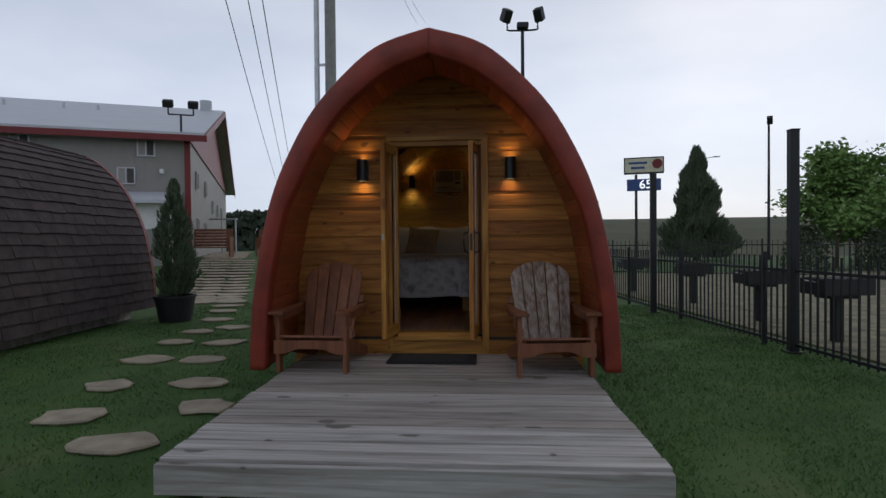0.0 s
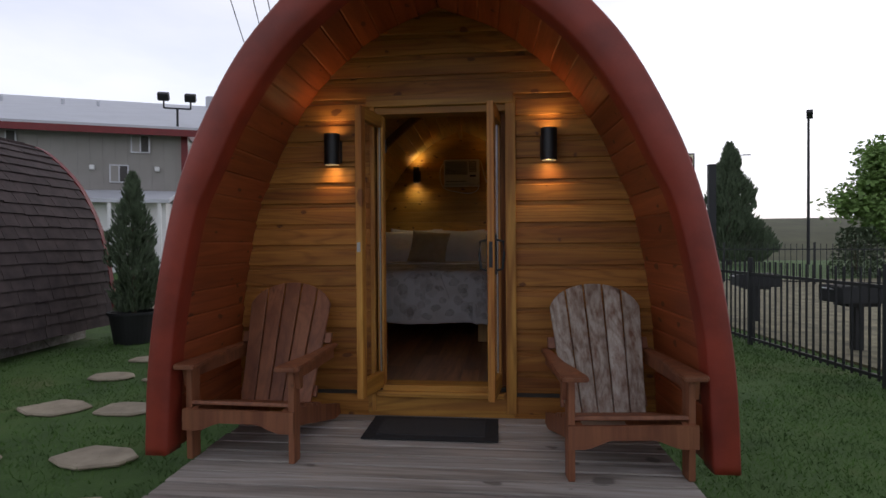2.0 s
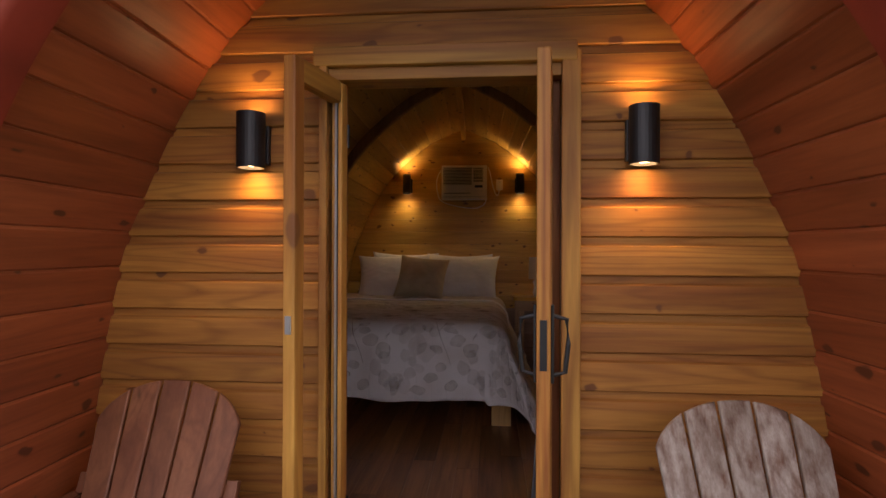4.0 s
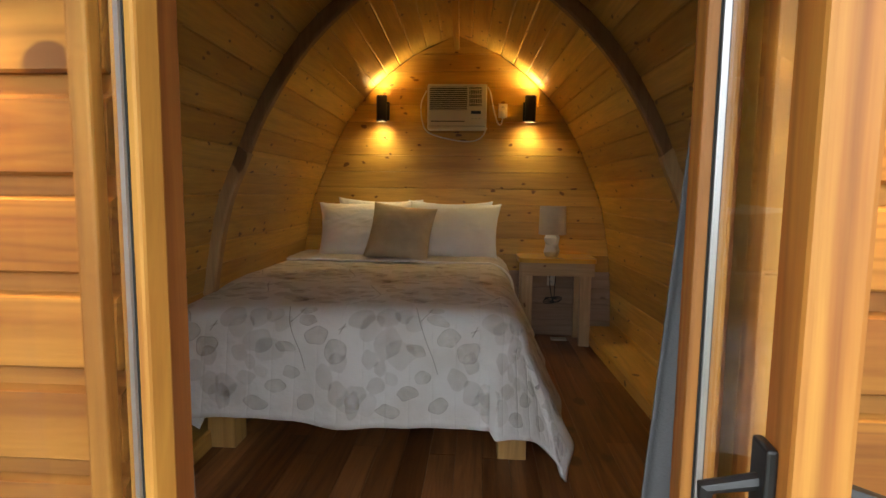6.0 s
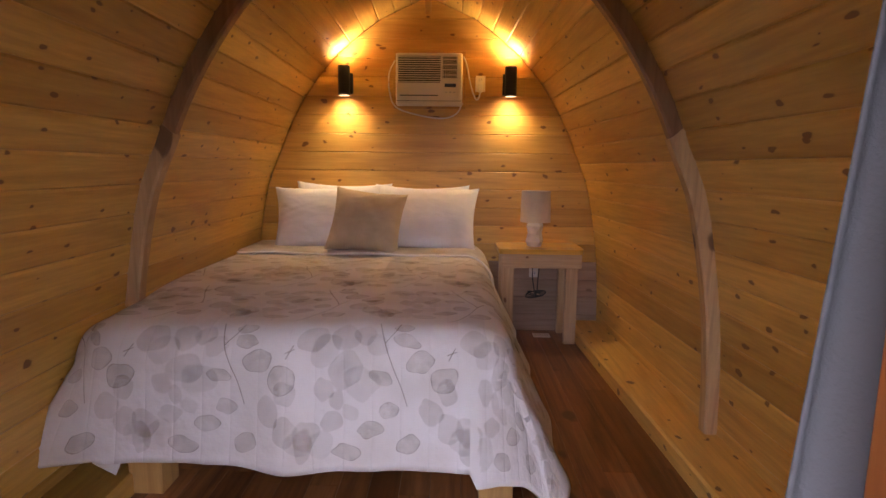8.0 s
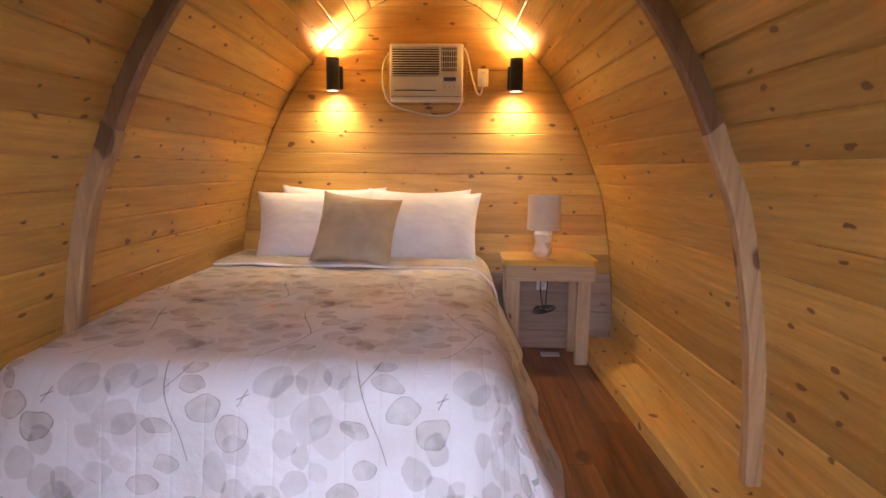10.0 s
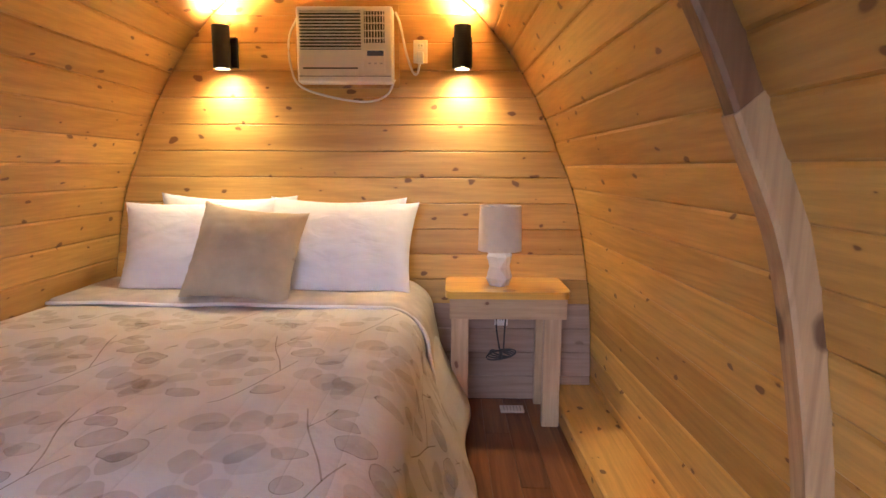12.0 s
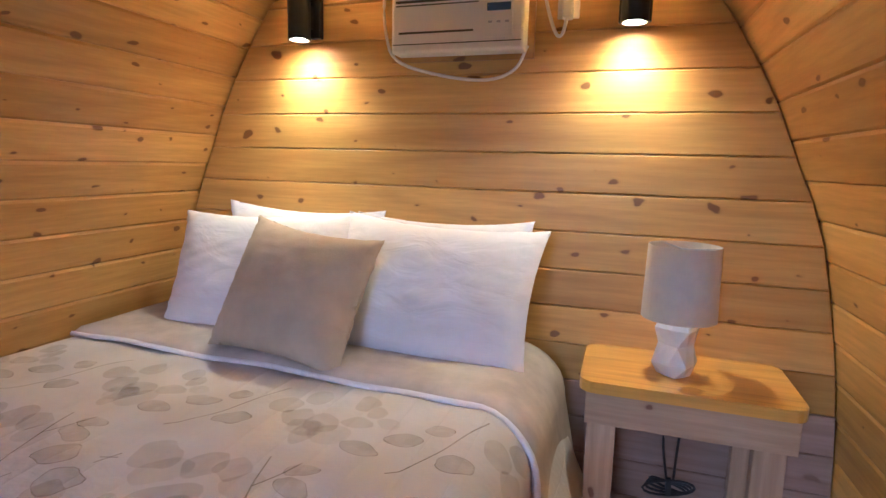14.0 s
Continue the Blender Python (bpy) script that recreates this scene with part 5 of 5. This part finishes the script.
# ---- plants ----
def conifer(at, height, radius, seed, label, potted=False, count=2600, size=0.05):
    t = thing("potted_juniper" if potted else "conifer_tree", label, "tree", at=at)
    rng = random.Random(seed)
    base = 0.0
    if potted:
        bm = bmesh.new()
        lathe(bm, [(0.26, 0.0), (0.33, 0.42), (0.35, 0.42), (0.35, 0.46), (0.31, 0.46), (0.30, 0.40), (0.001, 0.39)], 32)
        part("pot", bm, POT, t, "black plastic nursery pot")
        base = 0.40
    part("trunk", tubed((0, 0, base), (0, 0, base + height * 0.9), radius * 0.07, radius * 0.012, 10), BARK, t)
    bm = bmesh.new()
    for k in range(count):
        f = rng.random() ** 1.25
        ang = rng.uniform(0, 2 * math.pi)
        lobe = 0.78 + (0.95 if potted else 0.75) * noise.noise((math.cos(ang) * 1.7, math.sin(ang) * 1.7, f * 6 + seed))
        rmax = radius * lobe * (1 - f) ** (0.75 if potted else 0.8) * (min(1, 0.45 + f * 2.2) if potted else min(1, 0.85 + f * 2))
        r = rmax * (0.45 + 0.55 * rng.random() ** 0.5)
        z = base + 0.04 * height + f * height * 0.96
        c = Vector((r * math.cos(ang), r * math.sin(ang), z))
        up = Vector((math.cos(ang) * 0.5, math.sin(ang) * 0.5, 1 + rng.uniform(-0.4, 0.4))).normalized()
        side = up.cross(Vector((rng.uniform(-1, 1), rng.uniform(-1, 1), rng.uniform(-1, 1)))).normalized()
        L, W = size * rng.uniform(1.2, 2.8), size * rng.uniform(0.25, 0.5)
        a = bm.verts.new(c - up * L * 0.3)
        b = bm.verts.new(c + side * W + up * L * 0.25)
        d = bm.verts.new(c + up * L)
        e = bm.verts.new(c - side * W + up * L * 0.25)
        bm.faces.new((a, b, d, e))
    part("crown", bm, NEEDLE, t, "dense dark green needle sprays")
    return t


conifer((-4.93, 3.80, GROUND), 2.05, 0.52, 3, "upright juniper growing in a black plastic pot", True, 8000, 0.036)
conifer((13.96, 30.2, GROUND - 0.05), 7.05, 2.6, 8, "dense dark green conical cedar tree", False, 15000, 0.14)
conifer((3.6, 22, GROUND), 3.4, 0.9, 12, "small dark conical evergreen tree behind the fence", False, 3000, 0.09)


def leafy_tree(at, height, crown_r, seed):
    t = thing("leafy_tree", "round-crowned broadleaf tree in full green leaf", "tree", at=at)
    rng = random.Random(seed)
    bm = bmesh.new()
    tube(bm, (0, 0, 0), (0.03, 0, height * 0.4), 0.09, 0.065, 10)
    ends = []
    for k in range(26):
        a, e = rng.uniform(0, 6.28), rng.uniform(-0.35, 1.4)
        r = crown_r * rng.uniform(0.45, 1.0)
        end = Vector((r * math.cos(a) * math.cos(e), r * math.sin(a) * math.cos(e), height * 0.5 + 0.5 * height * 0.98 * math.sin(e) * r / crown_r))
        s = Vector((0.02, 0, height * rng.uniform(0.22, 0.42)))
        tube(bm, s, s.lerp(end, 0.95), 0.03, 0.008, 6)
        ends.append(end)
    part("trunk", bm, BARK, t, "slim grey trunk with spreading limbs")
    bm = bmesh.new()
    for end in ends:
        for k in range(560):
            c = end + Vector((rng.gauss(0, 0.24), rng.gauss(0, 0.24), rng.gauss(0, 0.2))) * crown_r * 0.7
            u = Vector((rng.uniform(-1, 1), rng.uniform(-1, 1), rng.uniform(-0.6, 0.6))).normalized()
            w = u.cross(Vector((rng.uniform(-1, 1), rng.uniform(-1, 1), rng.uniform(-1, 1)))).normalized()
            s = rng.uniform(0.075, 0.15)
            vs = [bm.verts.new(c + u * s * p + w * s * q) for p, q in ((-1, 0), (0, 0.55), (1, 0), (0, -0.55))]
            bm.faces.new(vs)
    part("crown", bm, LEAF, t, "loose crown of fresh green leaves")
    return t


leafy_tree((16.2, 20.1, GROUND), 5.5, 2.1, 5)
leafy_tree((18.4, 22.2, GROUND), 4.2, 1.6, 9)


def shrub(at, r, h, seed, label):
    t = thing("shrub", label, "shrub", at=at)
    rng = random.Random(seed)
    bm = bmesh.new()
    for k in range(5):
        tube(bm, (0, 0, 0), (rng.uniform(-r, r) * 0.5, rng.uniform(-r, r) * 0.5, h * 0.7), 0.02, 0.008, 6)
    part("stem", bm, BARK, t)
    bm = bmesh.new()
    for k in range(2600):
        a, f = rng.uniform(0, 6.28), rng.random()
        q = r * math.sqrt(rng.random()) * (1 - 0.5 * f * f) * (0.8 + 0.3 * noise.noise((math.cos(a) * 2, math.sin(a) * 2, f * 3 + seed)))
        c = Vector((q * math.cos(a), q * math.sin(a), h * (0.03 + f * 0.97)))
        u = Vector((rng.uniform(-1, 1), rng.uniform(-1, 1), rng.uniform(-1, 1))).normalized()
        w = u.cross(Vector((0.3, 0.2, 1))).normalized()
        s = rng.uniform(0.05, 0.1)
        bm.faces.new([bm.verts.new(c + u * s * m + w * s * n2) for m, n2 in ((-1, 0), (0, 0.5), (1, 0), (0, -0.5))])
    part("crown", bm, NEEDLE, t)


shrub((14.2, 18.9, GROUND), 1.2, 1.9, 31, "dark green shrub below the broadleaf tree")
shrub((16.4, 17.6, GROUND), 1.2, 1.7, 32, "dark green shrub below the broadleaf tree")

# far woods
bm = bmesh.new()
rng = random.Random(77)
for k in range(9000):
    x = rng.uniform(-75, 0)
    top = 5.6 + 2.0 * noise.noise((x * 0.09, 0, 0)) + 1.0 * noise.noise((x * 0.35, 3, 0))
    c = Vector((x, 86 + rng.uniform(-3, 3), rng.uniform(-0.5, top)))
    s = rng.uniform(0.3, 0.8)
    u = Vector((rng.uniform(-1, 1), 0.3, rng.uniform(-1, 1))).normalized()
    w = Vector((u.z, 0.2, -u.x)).normalized()
    bm.faces.new([bm.verts.new(c + u * s * m + w * s * n2) for m, n2 in ((-1, 0), (0, 0.7), (1, 0), (0, -0.7))])
lone("far_woods", bm, FAR_LEAF, "dark line of woods in the distance", "woods", kind="stuff")


# ---- fences and grills ----
def fence_run(a, b, top, label, spacing=0.115, posts=2.4):
    a, b = Vector((*a, GROUND)), Vector((*b, GROUND))
    d = b - a
    n = int(d.length / spacing)
    f = thing("picket_fence", label, "fence", "metal fences")
    ang = math.degrees(math.atan2(d.y, d.x))
    me = mesh_of(boxed((0, 0, top / 2 + 0.03), (0.018, 0.018, top - 0.05)), "picket", FENCE_BLACK)
    for i in range(n + 1):
        o = new("picket", me)
        o.parent = f
        o.matrix_basis = Matrix.Translation(a + d * i / n) @ pose(0, 0, 0, 0, 0, ang)
    mid = (a + b) / 2
    for z in (0.10, top - 0.17):
        part("rail", boxed((mid.x, mid.y, GROUND + z), (d.length, 0.03, 0.035), pose(0, 0, 0, 0, 0, ang)), FENCE_BLACK, f)
    k = max(1, round(d.length / posts))
    pm = mesh_of(boxed((0, 0, (top + 0.05) / 2), (0.05, 0.05, top + 0.05)), "post", FENCE_BLACK)
    for i in range(k + 1):
        o = new("post", pm)
        o.parent = f
        o.matrix_basis = Matrix.Translation(a + d * i / k)
    return f


fence_run((3.28, 8.6), (4.62, -2.6), 1.15, "black metal picket fence beside the lawn")
fence_run((3.2, 17.5), (20.0, 11.2), 1.3, "black metal picket fence along the far side of the yard", 0.16, 2.6)
for x, y, h in ((3.62, 4.95, 2.57), (4.14, 1.33, 2.64), (3.3, 8.45, 2.3)):
    t = thing("tall_post", "tall square black metal post standing in the fence line", "post", "tall posts", at=(x, y, GROUND))
    part("shaft", boxed((0, 0, h / 2), (0.10, 0.10, h), None, 0.006), FENCE_BLACK, t)
    part("cap", boxed((0, 0, h + 0.008), (0.11, 0.11, 0.016), None, 0.004), FENCE_BLACK, t)
    part("foot_plate", boxed((0, 0, 0.012), (0.18, 0.18, 0.024)), FENCE_BLACK, t)


def grill(at, rz):
    g = thing("park_grill", "black steel charcoal grill on a square pedestal", "grill", "pedestal grills", at=at, rz=rz)
    part("pedestal", boxed((0, 0, 0.32), (0.11, 0.11, 0.64), None, 0.004), FENCE_BLACK, g)
    bm = bmesh.new()
    for c, s in (((0, 0, 0.645), (0.66, 0.44, 0.012)), ((0, 0.22, 0.745), (0.66, 0.012, 0.20)), ((0, -0.22, 0.745), (0.66, 0.012, 0.20)), ((0.33, 0, 0.745), (0.012, 0.44, 0.20)), ((-0.33, 0, 0.745), (0.012, 0.44, 0.20))):
        box(bm, c, s)
    part("firebox", bm, FENCE_BLACK, g)
    part("skirt", boxed((0, 0, 0.615), (0.40, 0.28, 0.05)), FENCE_BLACK, g)
    bm = bmesh.new()
    for k in range(13):
        tube(bm, (-0.30 + 0.05 * k, -0.21, 0.85), (-0.30 + 0.05 * k, 0.21, 0.85), 0.006, seg=6)
    part("grate", bm, FENCE_BLACK, g)
    for s in (-1, 1):
        part("handle", path_tube(bmesh.new(), [(s * 0.33, -0.06, 0.80), (s * 0.40, -0.06, 0.82), (s * 0.40, 0.06, 0.82), (s * 0.33, 0.06, 0.80)], 0.009, 6), STEEL, g, "bare steel handle")
    return g


for x, y, r in ((5.02, 1.95, 8), (4.95, 3.75, 4), (4.85, 6.3, -5), (4.35, 9.0, 3)):
    grill((x, y, GROUND), r)


# ---- distance: building, sign, lights, poles ----
def big_building():
    f, r = Vector((-0.072, 0.997, 0)), Vector((0.997, 0.072, 0))
    cam0 = Vector((0.458, -5.449, 0))
    corner = cam0 + 22 * f - 10.2 * r
    gd = (0.948 * f - 0.317 * r)
    fd = (-0.317 * f - 0.948 * r)
    ang = math.degrees(math.atan2(-fd.y, -fd.x))
    h = thing("lodge_building", "two-storey grey metal-sided building with red trim and a white metal roof", "building", at=(corner.x, corner.y, GROUND - 0.1), rz=ang)
    # local: x runs along the front towards the corner (0), y back along the gable
    E, A, W, D = 5.75, 9.7, 30.0, 27.0
    bm = bmesh.new()
    prism(bm, [(0, 0, 0), (0, D, 0), (0, D, E), (0, D / 2, A - 0.2), (0, 0, E)], (-W, 0, 0))
    part("wall", bm, METAL_GREY, h)
    me = mesh_of(boxed((0, -0.006, E / 2), (0.03, 0.014, E)), "siding_rib", METAL_GREY)
    for k in range(74):
        o = new("siding_rib", me)
        o.parent = h
        o.matrix_basis = pose(-0.3 - 0.4 * k, 0, 0)
    for sgn in (0, 1):
        bm = bmesh.new()
        y0, y1 = (-0.6, D / 2) if sgn == 0 else (D + 0.6, D / 2)
        ring = [(0.7, y0, E - 0.12), (0.7, y1, A), (0.7, y1, A + 0.16), (0.7, y0, E + 0.04)]
        prism(bm, ring, (-W - 1.4, 0, 0))
        part("roof", bm, ROOF_WHITE, h)
        bm = bmesh.new()
        ring = [(0.72, y0, E - 0.32), (0.72, y1, A - 0.22), (0.72, y1, A + 0.10), (0.72, y0, E + 0.0)]
        prism(bm, ring, (0.05, 0, 0))
        part("gable_trim", bm, RED_PAINT, h, "dark red gable board")
    part("eave_trim", boxed((-W / 2 + 0.3, -0.62, E - 0.18), (W + 1.0, 0.06, 0.24)), RED_PAINT, h, "dark red eave board")
    bm = bmesh.new()
    prism(bm, [(0.03, D * 0.5, A - 0.25), (0.03, 0.1, E - 0.1), (0.03, D - 0.1, E - 0.1)], (0.04, 0, 0))
    part("gable_panel", bm, RED_PAINT, h, "dark red gable panel")
    part("corner_trim", boxed((0.02, -0.02, E / 2), (0.22, 0.12, E)), RED_PAINT, h, "dark red corner board")

    def window(x, z, w=0.58, hh=0.6, gable=False):
        win = new("window")
        win.parent = h
        win.matrix_basis = pose(x, -0.05, z) if not gable else pose(0.05, x, z, 0, 0, 90)
        part("frame", boxed((0, -0.0, 0), (w + 0.05, 0.06, hh + 0.05)), STEEL, win)
        for s in (-1, 1):
            part("pane", boxed((s * w / 4, -0.035, 0), (w / 2 - 0.05, 0.02, hh - 0.04)), DARK_SLOT if s > 0 else METAL_GREY, win)
    for x, z in ((-1.45, 5.2), (-2.15, 4.1), (-5.6, 5.2), (-10.0, 5.2), (-7.0, 4.1), (-11.6, 4.1)):
        window(x, z)
    for y, z in ((3.2, 4.3), (7.5, 4.3), (3.4, 2.2), (7.0, 2.1), (12, 3.6), (16, 3.6), (20, 3.6), (13, 1.6)):
        window(y, z, 0.6, 0.75, True)
    bm = bmesh.new()
    prism(bm, [(-0.2, -0.05, 3.50), (-0.2, -2.0, 3.05), (-0.2, -2.0, 2.93), (-0.2, -0.05, 3.32)], (-6.0, 0, 0))
    part("canopy", bm, ROOF_WHITE, h, "white metal porch canopy")
    part("porch_wall", boxed((-3.1, -0.75, 1.5), (5.4, 1.3, 3.0)), WHITE_PAINT, h)
    for x in (-1.2, -2.6, -4.2):
        part("porch_door", boxed((x, -1.42, 1.0), (0.85, 0.05, 2.0)), METAL_GREY, h)
    for x in (-0.5, -2.0, -3.5, -5.0):
        part("porch_post", boxed((x, -1.93, 1.5), (0.1, 0.1, 3.0)), WHITE_PAINT, h)
    for x in (-0.9, -3.0):
        part("flood_lamp", boxed((x, -0.1, 4.3), (0.16, 0.16, 0.18), None, 0.03), WHITE_PAINT, h)
    part("roof_vent", tubed((-0.3, D / 2 - 1.0, A - 0.5), (-0.3, D / 2 - 1.0, A + 0.45), 0.35), ROOF_WHITE, h)
    for x in (-5, -6.5, -9.0):
        part("vent_pipe", tubed((x, D * 0.3, E + 2.0), (x, D * 0.3, E + 2.8), 0.07), ROOF_WHITE, h)
    bm = bmesh.new()
    tube(bm, (-0.15, -0.4, E - 0.1), (-0.15, -0.4, E + 0.75), 0.04)
    tube(bm, (-0.6, -0.4, E + 0.75), (0.3, -0.4, E + 0.75), 0.03)
    for x in (-0.6, 0.3):
        tube(bm, (x, -0.4, E + 0.75), (x, -0.4, E + 1.05), 0.03)
        box(bm, (x, -0.45, E + 1.15), (0.38, 0.30, 0.28), pose(0, 0, 0, 25, 0, 0), 0.04)
    part("roof_floodlight", bm, FENCE_BLACK, h, "pair of dark floodlights on a bracket")


big_building()


def flood_pole(at, height, heads, span, label):
    t = thing("floodlight_pole", label, "light pole", at=at)
    part("pole", tubed((0, 0, 0), (0, 0, height), 0.09, 0.06), FENCE_BLACK, t)
    if heads > 1:
        arm = spline([(-span, 0, height + 0.25), (-span, 0, height), (-span * 0.85, 0, height - 0.1), (span * 0.85, 0, height - 0.1), (span, 0, height), (span, 0, height + 0.25)], 4)
        part("arm", path_tube(bmesh.new(), arm, 0.035), FENCE_BLACK, t)
        part("head", boxed((0, -0.1, height + 0.02), (0.42, 0.3, 0.2), None, 0.03), FENCE_BLACK, t)
    for k in range(heads):
        x = (k * 2 - 1) * span if heads > 1 else 0
        part("head", boxed((x * 1.08, -0.12, height + 0.4 - (0.25 if heads == 1 else 0)), (0.32, 0.36, 0.46), pose(0, 0, 0, 35, 0, 28 * (1 if x < 0 else -1)), 0.04), FENCE_BLACK, t)
    return t


flood_pole((2.0, 15.0, GROUND), 9.2, 2, 0.55, "tall black pole with a cluster of floodlights")
flood_pole((18.26, 30.0, GROUND), 8.5, 1, 0, "tall black pole with one floodlight")


def roadside_sign():
    s = thing("roadside_sign", "cream roadside sign over a blue lit number board on two posts", "sign", at=(10.55, 29.6, GROUND), rz=-14)
    for x in (-0.45, 0.45):
        part("post", boxed((x, 0, 2.7), (0.16, 0.16, 5.4)), FENCE_BLACK, s)
    part("cabinet", boxed((0, 0, 5.95), (2.35, 0.35, 1.02), None, 0.03), FENCE_BLACK, s)
    part("face", boxed((0, -0.185, 5.95), (2.2, 0.02, 0.86)), SIGN_CREAM, s)
    part("emblem", tubed((0.78, -0.20, 6.02), (0.78, -0.23, 6.02), 0.30), RED_PAINT, s)
    for z, w, x in ((6.1, 1.1, -0.35), (5.8, 0.8, -0.35)):
        part("lettering_bar", boxed((x, -0.20, z), (w, 0.012, 0.14)), SIGN_BLUE, s)
    part("number_board", boxed((0, 0, 4.75), (2.0, 0.3, 0.72), None, 0.02), SIGN_BLUE, s)
    cu = bpy.data.curves.new("number", "FONT")
    cu.body, cu.size, cu.align_x, cu.align_y, cu.extrude = "65", 0.75, "CENTER", "CENTER", 0.01
    tmp = new("number_curve", cu)
    me = bpy.data.meshes.new_from_object(tmp.evaluated_get(bpy.context.evaluated_depsgraph_get()))
    bpy.data.objects.remove(tmp)
    me.materials.append(SIGN_LIT)
    o = new("number", me)
    o.parent = s
    o.matrix_basis = pose(0.1, -0.17, 4.75, 90, 0, 0)
    tagged(o, "white lit number 65")


roadside_sign()


def street_lamp(at, h):
    t = thing("street_lamp", "thin grey street lamp with a curved arm", "street lamp", at=at)
    part("pole", tubed((0, 0, 0), (0, 0, h), 0.07, 0.05), STEEL, t)
    part("arm", path_tube(bmesh.new(), spline([(0, 0, h), (0.4, 0, h + 0.5), (1.4, 0, h + 0.75)], 5), 0.035), STEEL, t)
    part("head", boxed((1.6, 0, h + 0.74), (0.6, 0.2, 0.1), None, 0.03), STEEL, t)


street_lamp((19.7, 45.0, GROUND), 7.9)

for x, y, r, h, mtl, nm in ((-3.54, 9.0, 0.15, 14, POLE_WOOD, "utility pole of grey weathered wood"), (-3.91, 9.0, 0.075, 14, STEEL, "slim dark steel mast clamped beside a pole")):
    t = thing("utility_pole", nm, "pole", at=(x, y, GROUND))
    part("shaft", tubed((0, 0, 0), (0, 0, h), r, r * 0.92, 20), mtl, t)
lone("pole_clamp", boxed((-3.75, 9.0, 5.85), (0.30, 0.05, 0.06)), STEEL, "steel clamp joining mast and pole", "clamp")
far = thing("far_pylon", "distant wooden power pole with a cross-arm", "pole", at=(-36.2, 98, GROUND))
part("shaft", tubed((0, 0, 0), (0, 0, 9.0), 0.2, 0.14), POLE_WOOD, far)
part("cross_arm", boxed((0, 0, 8.6), (3.0, 0.14, 0.14)), POLE_WOOD, far)
for i, (a, b) in enumerate((((-5.1, 2, 12.2), (-37.6, 98, 8.7)), ((-4.2, 2, 12.0), (-36.2, 98, 9.0)), ((-3.7, 2, 11.8), (-34.8, 98, 8.7)), ((-3.54, 9.0, 12.6), (-11.15, 98, 42)), ((-3.5, 9.0, 12.4), (-9.5, 98, 42)))):
    a, b = Vector(a), Vector(b)
    pts = [a.lerp(b, k / 12) - Vector((0, 0, 0.9 * math.sin(math.pi * k / 12))) for k in range(13)]
    lone("overhead_wire", path_tube(bmesh.new(), pts, 0.022, 5), BLACK_CORD, "thin dark overhead power line", "wire", "overhead wires")

# yard furniture by the lodge
for x, y, w, nm in ((-11.4, 17.5, 2.0, 0), (-9.6, 20.0, 1.2, 1), (-8.2, 22.0, 1.0, 2)):
    b = thing("wooden_bench", "red-brown wooden high-backed bench on the lawn", "bench", "yard benches", at=(x, y, bank_z(x, y)), rz=8)
    part("seat", boxed((0, 0, 0.45), (w, 0.5, 0.05)), CHAIR_RED, b)
    for k in range(6):
        part("back_slat", boxed((0, 0.26, 0.55 + 0.13 * k), (w, 0.03, 0.11)), CHAIR_RED, b)
    for s in (-1, 1):
        part("end_panel", boxed((s * w / 2, 0, 0.45), (0.06, 0.55, 0.9)), CHAIR_RED, b)
t = thing("white_tank", "white cylindrical storage tank in the distance", "tank", at=(-17.5, 52, GROUND - 0.5))
part("tank_body", tubed((-3, 0, 1.5), (3, 0, 1.5), 1.3, seg=24), WHITE_PAINT, t)
for x in (-2, 2):
    part("saddle", boxed((x, 0, 0.3), (0.4, 1.6, 0.7)), METAL_GREY, t)
s = thing("shelter", "small low-roofed grey shelter beyond the yard", "building", at=(20.6, 21.5, GROUND))
bm = bmesh.new()
prism(bm, [(-2, -1.6, 2.1), (2.4, -1.6, 3.2), (2.4, -1.6, 3.35), (-2, -1.6, 2.25)], (0, 3.2, 0))
part("roof", bm, SHINGLE, s)
for x in (-1.8, 2.2):
    for y in (-1.4, 1.4):
        part("post", boxed((x, y, 1.15 if x < 0 else 1.65), (0.1, 0.1, 2.3 if x < 0 else 3.3)), POLE_WOOD, s)
r = thing("pipe_rack", "galvanised pipe frame beside the building", "frame", at=(-14.4, 25, bank_z(-14.4, 25)))
for x in (-0.8, 0.0, 0.8):
    part("upright", tubed((x, 0, 0), (x, 0, 2.0), 0.05), STEEL, r)
part("top_rail", tubed((-0.9, 0, 2.0), (0.9, 0, 2.0), 0.05), STEEL, r)

# ---- grass blades ----
rng = random.Random(21)
verts, faces = [], []
while len(faces) < 80000:
    left = rng.random() < 0.5
    if left:
        x, y = -1.45 - 4.2 * rng.random() ** 1.1, rng.uniform(-3.6, 7)
    else:
        x, y = 1.5 + 2.9 * rng.random() ** 1.1, rng.uniform(-3.6, 6)
    z = GROUND + 0.005
    if noise.noise((x * 1.3, y * 1.3, 8)) < -0.28 and rng.random() < 0.7:
        continue
    a, hgt, w = rng.uniform(0, 6.28), rng.uniform(0.014, 0.036), rng.uniform(0.0025, 0.006)
    dx, dy = math.cos(a) * w, math.sin(a) * w
    lx, ly = rng.uniform(-0.03, 0.03), rng.uniform(-0.03, 0.03)
    k = len(verts)
    verts += [(x - dx, y - dy, z), (x + dx, y + dy, z), (x + lx, y + ly, z + hgt)]
    faces.append((k, k + 1, k + 2))
me = bpy.data.meshes.new("grass")
me.from_pydata(verts, [], faces)
me.materials.append(BLADE)
tagged(new("grass", me), "short green grass blades of the lawn", "grass", kind="stuff")
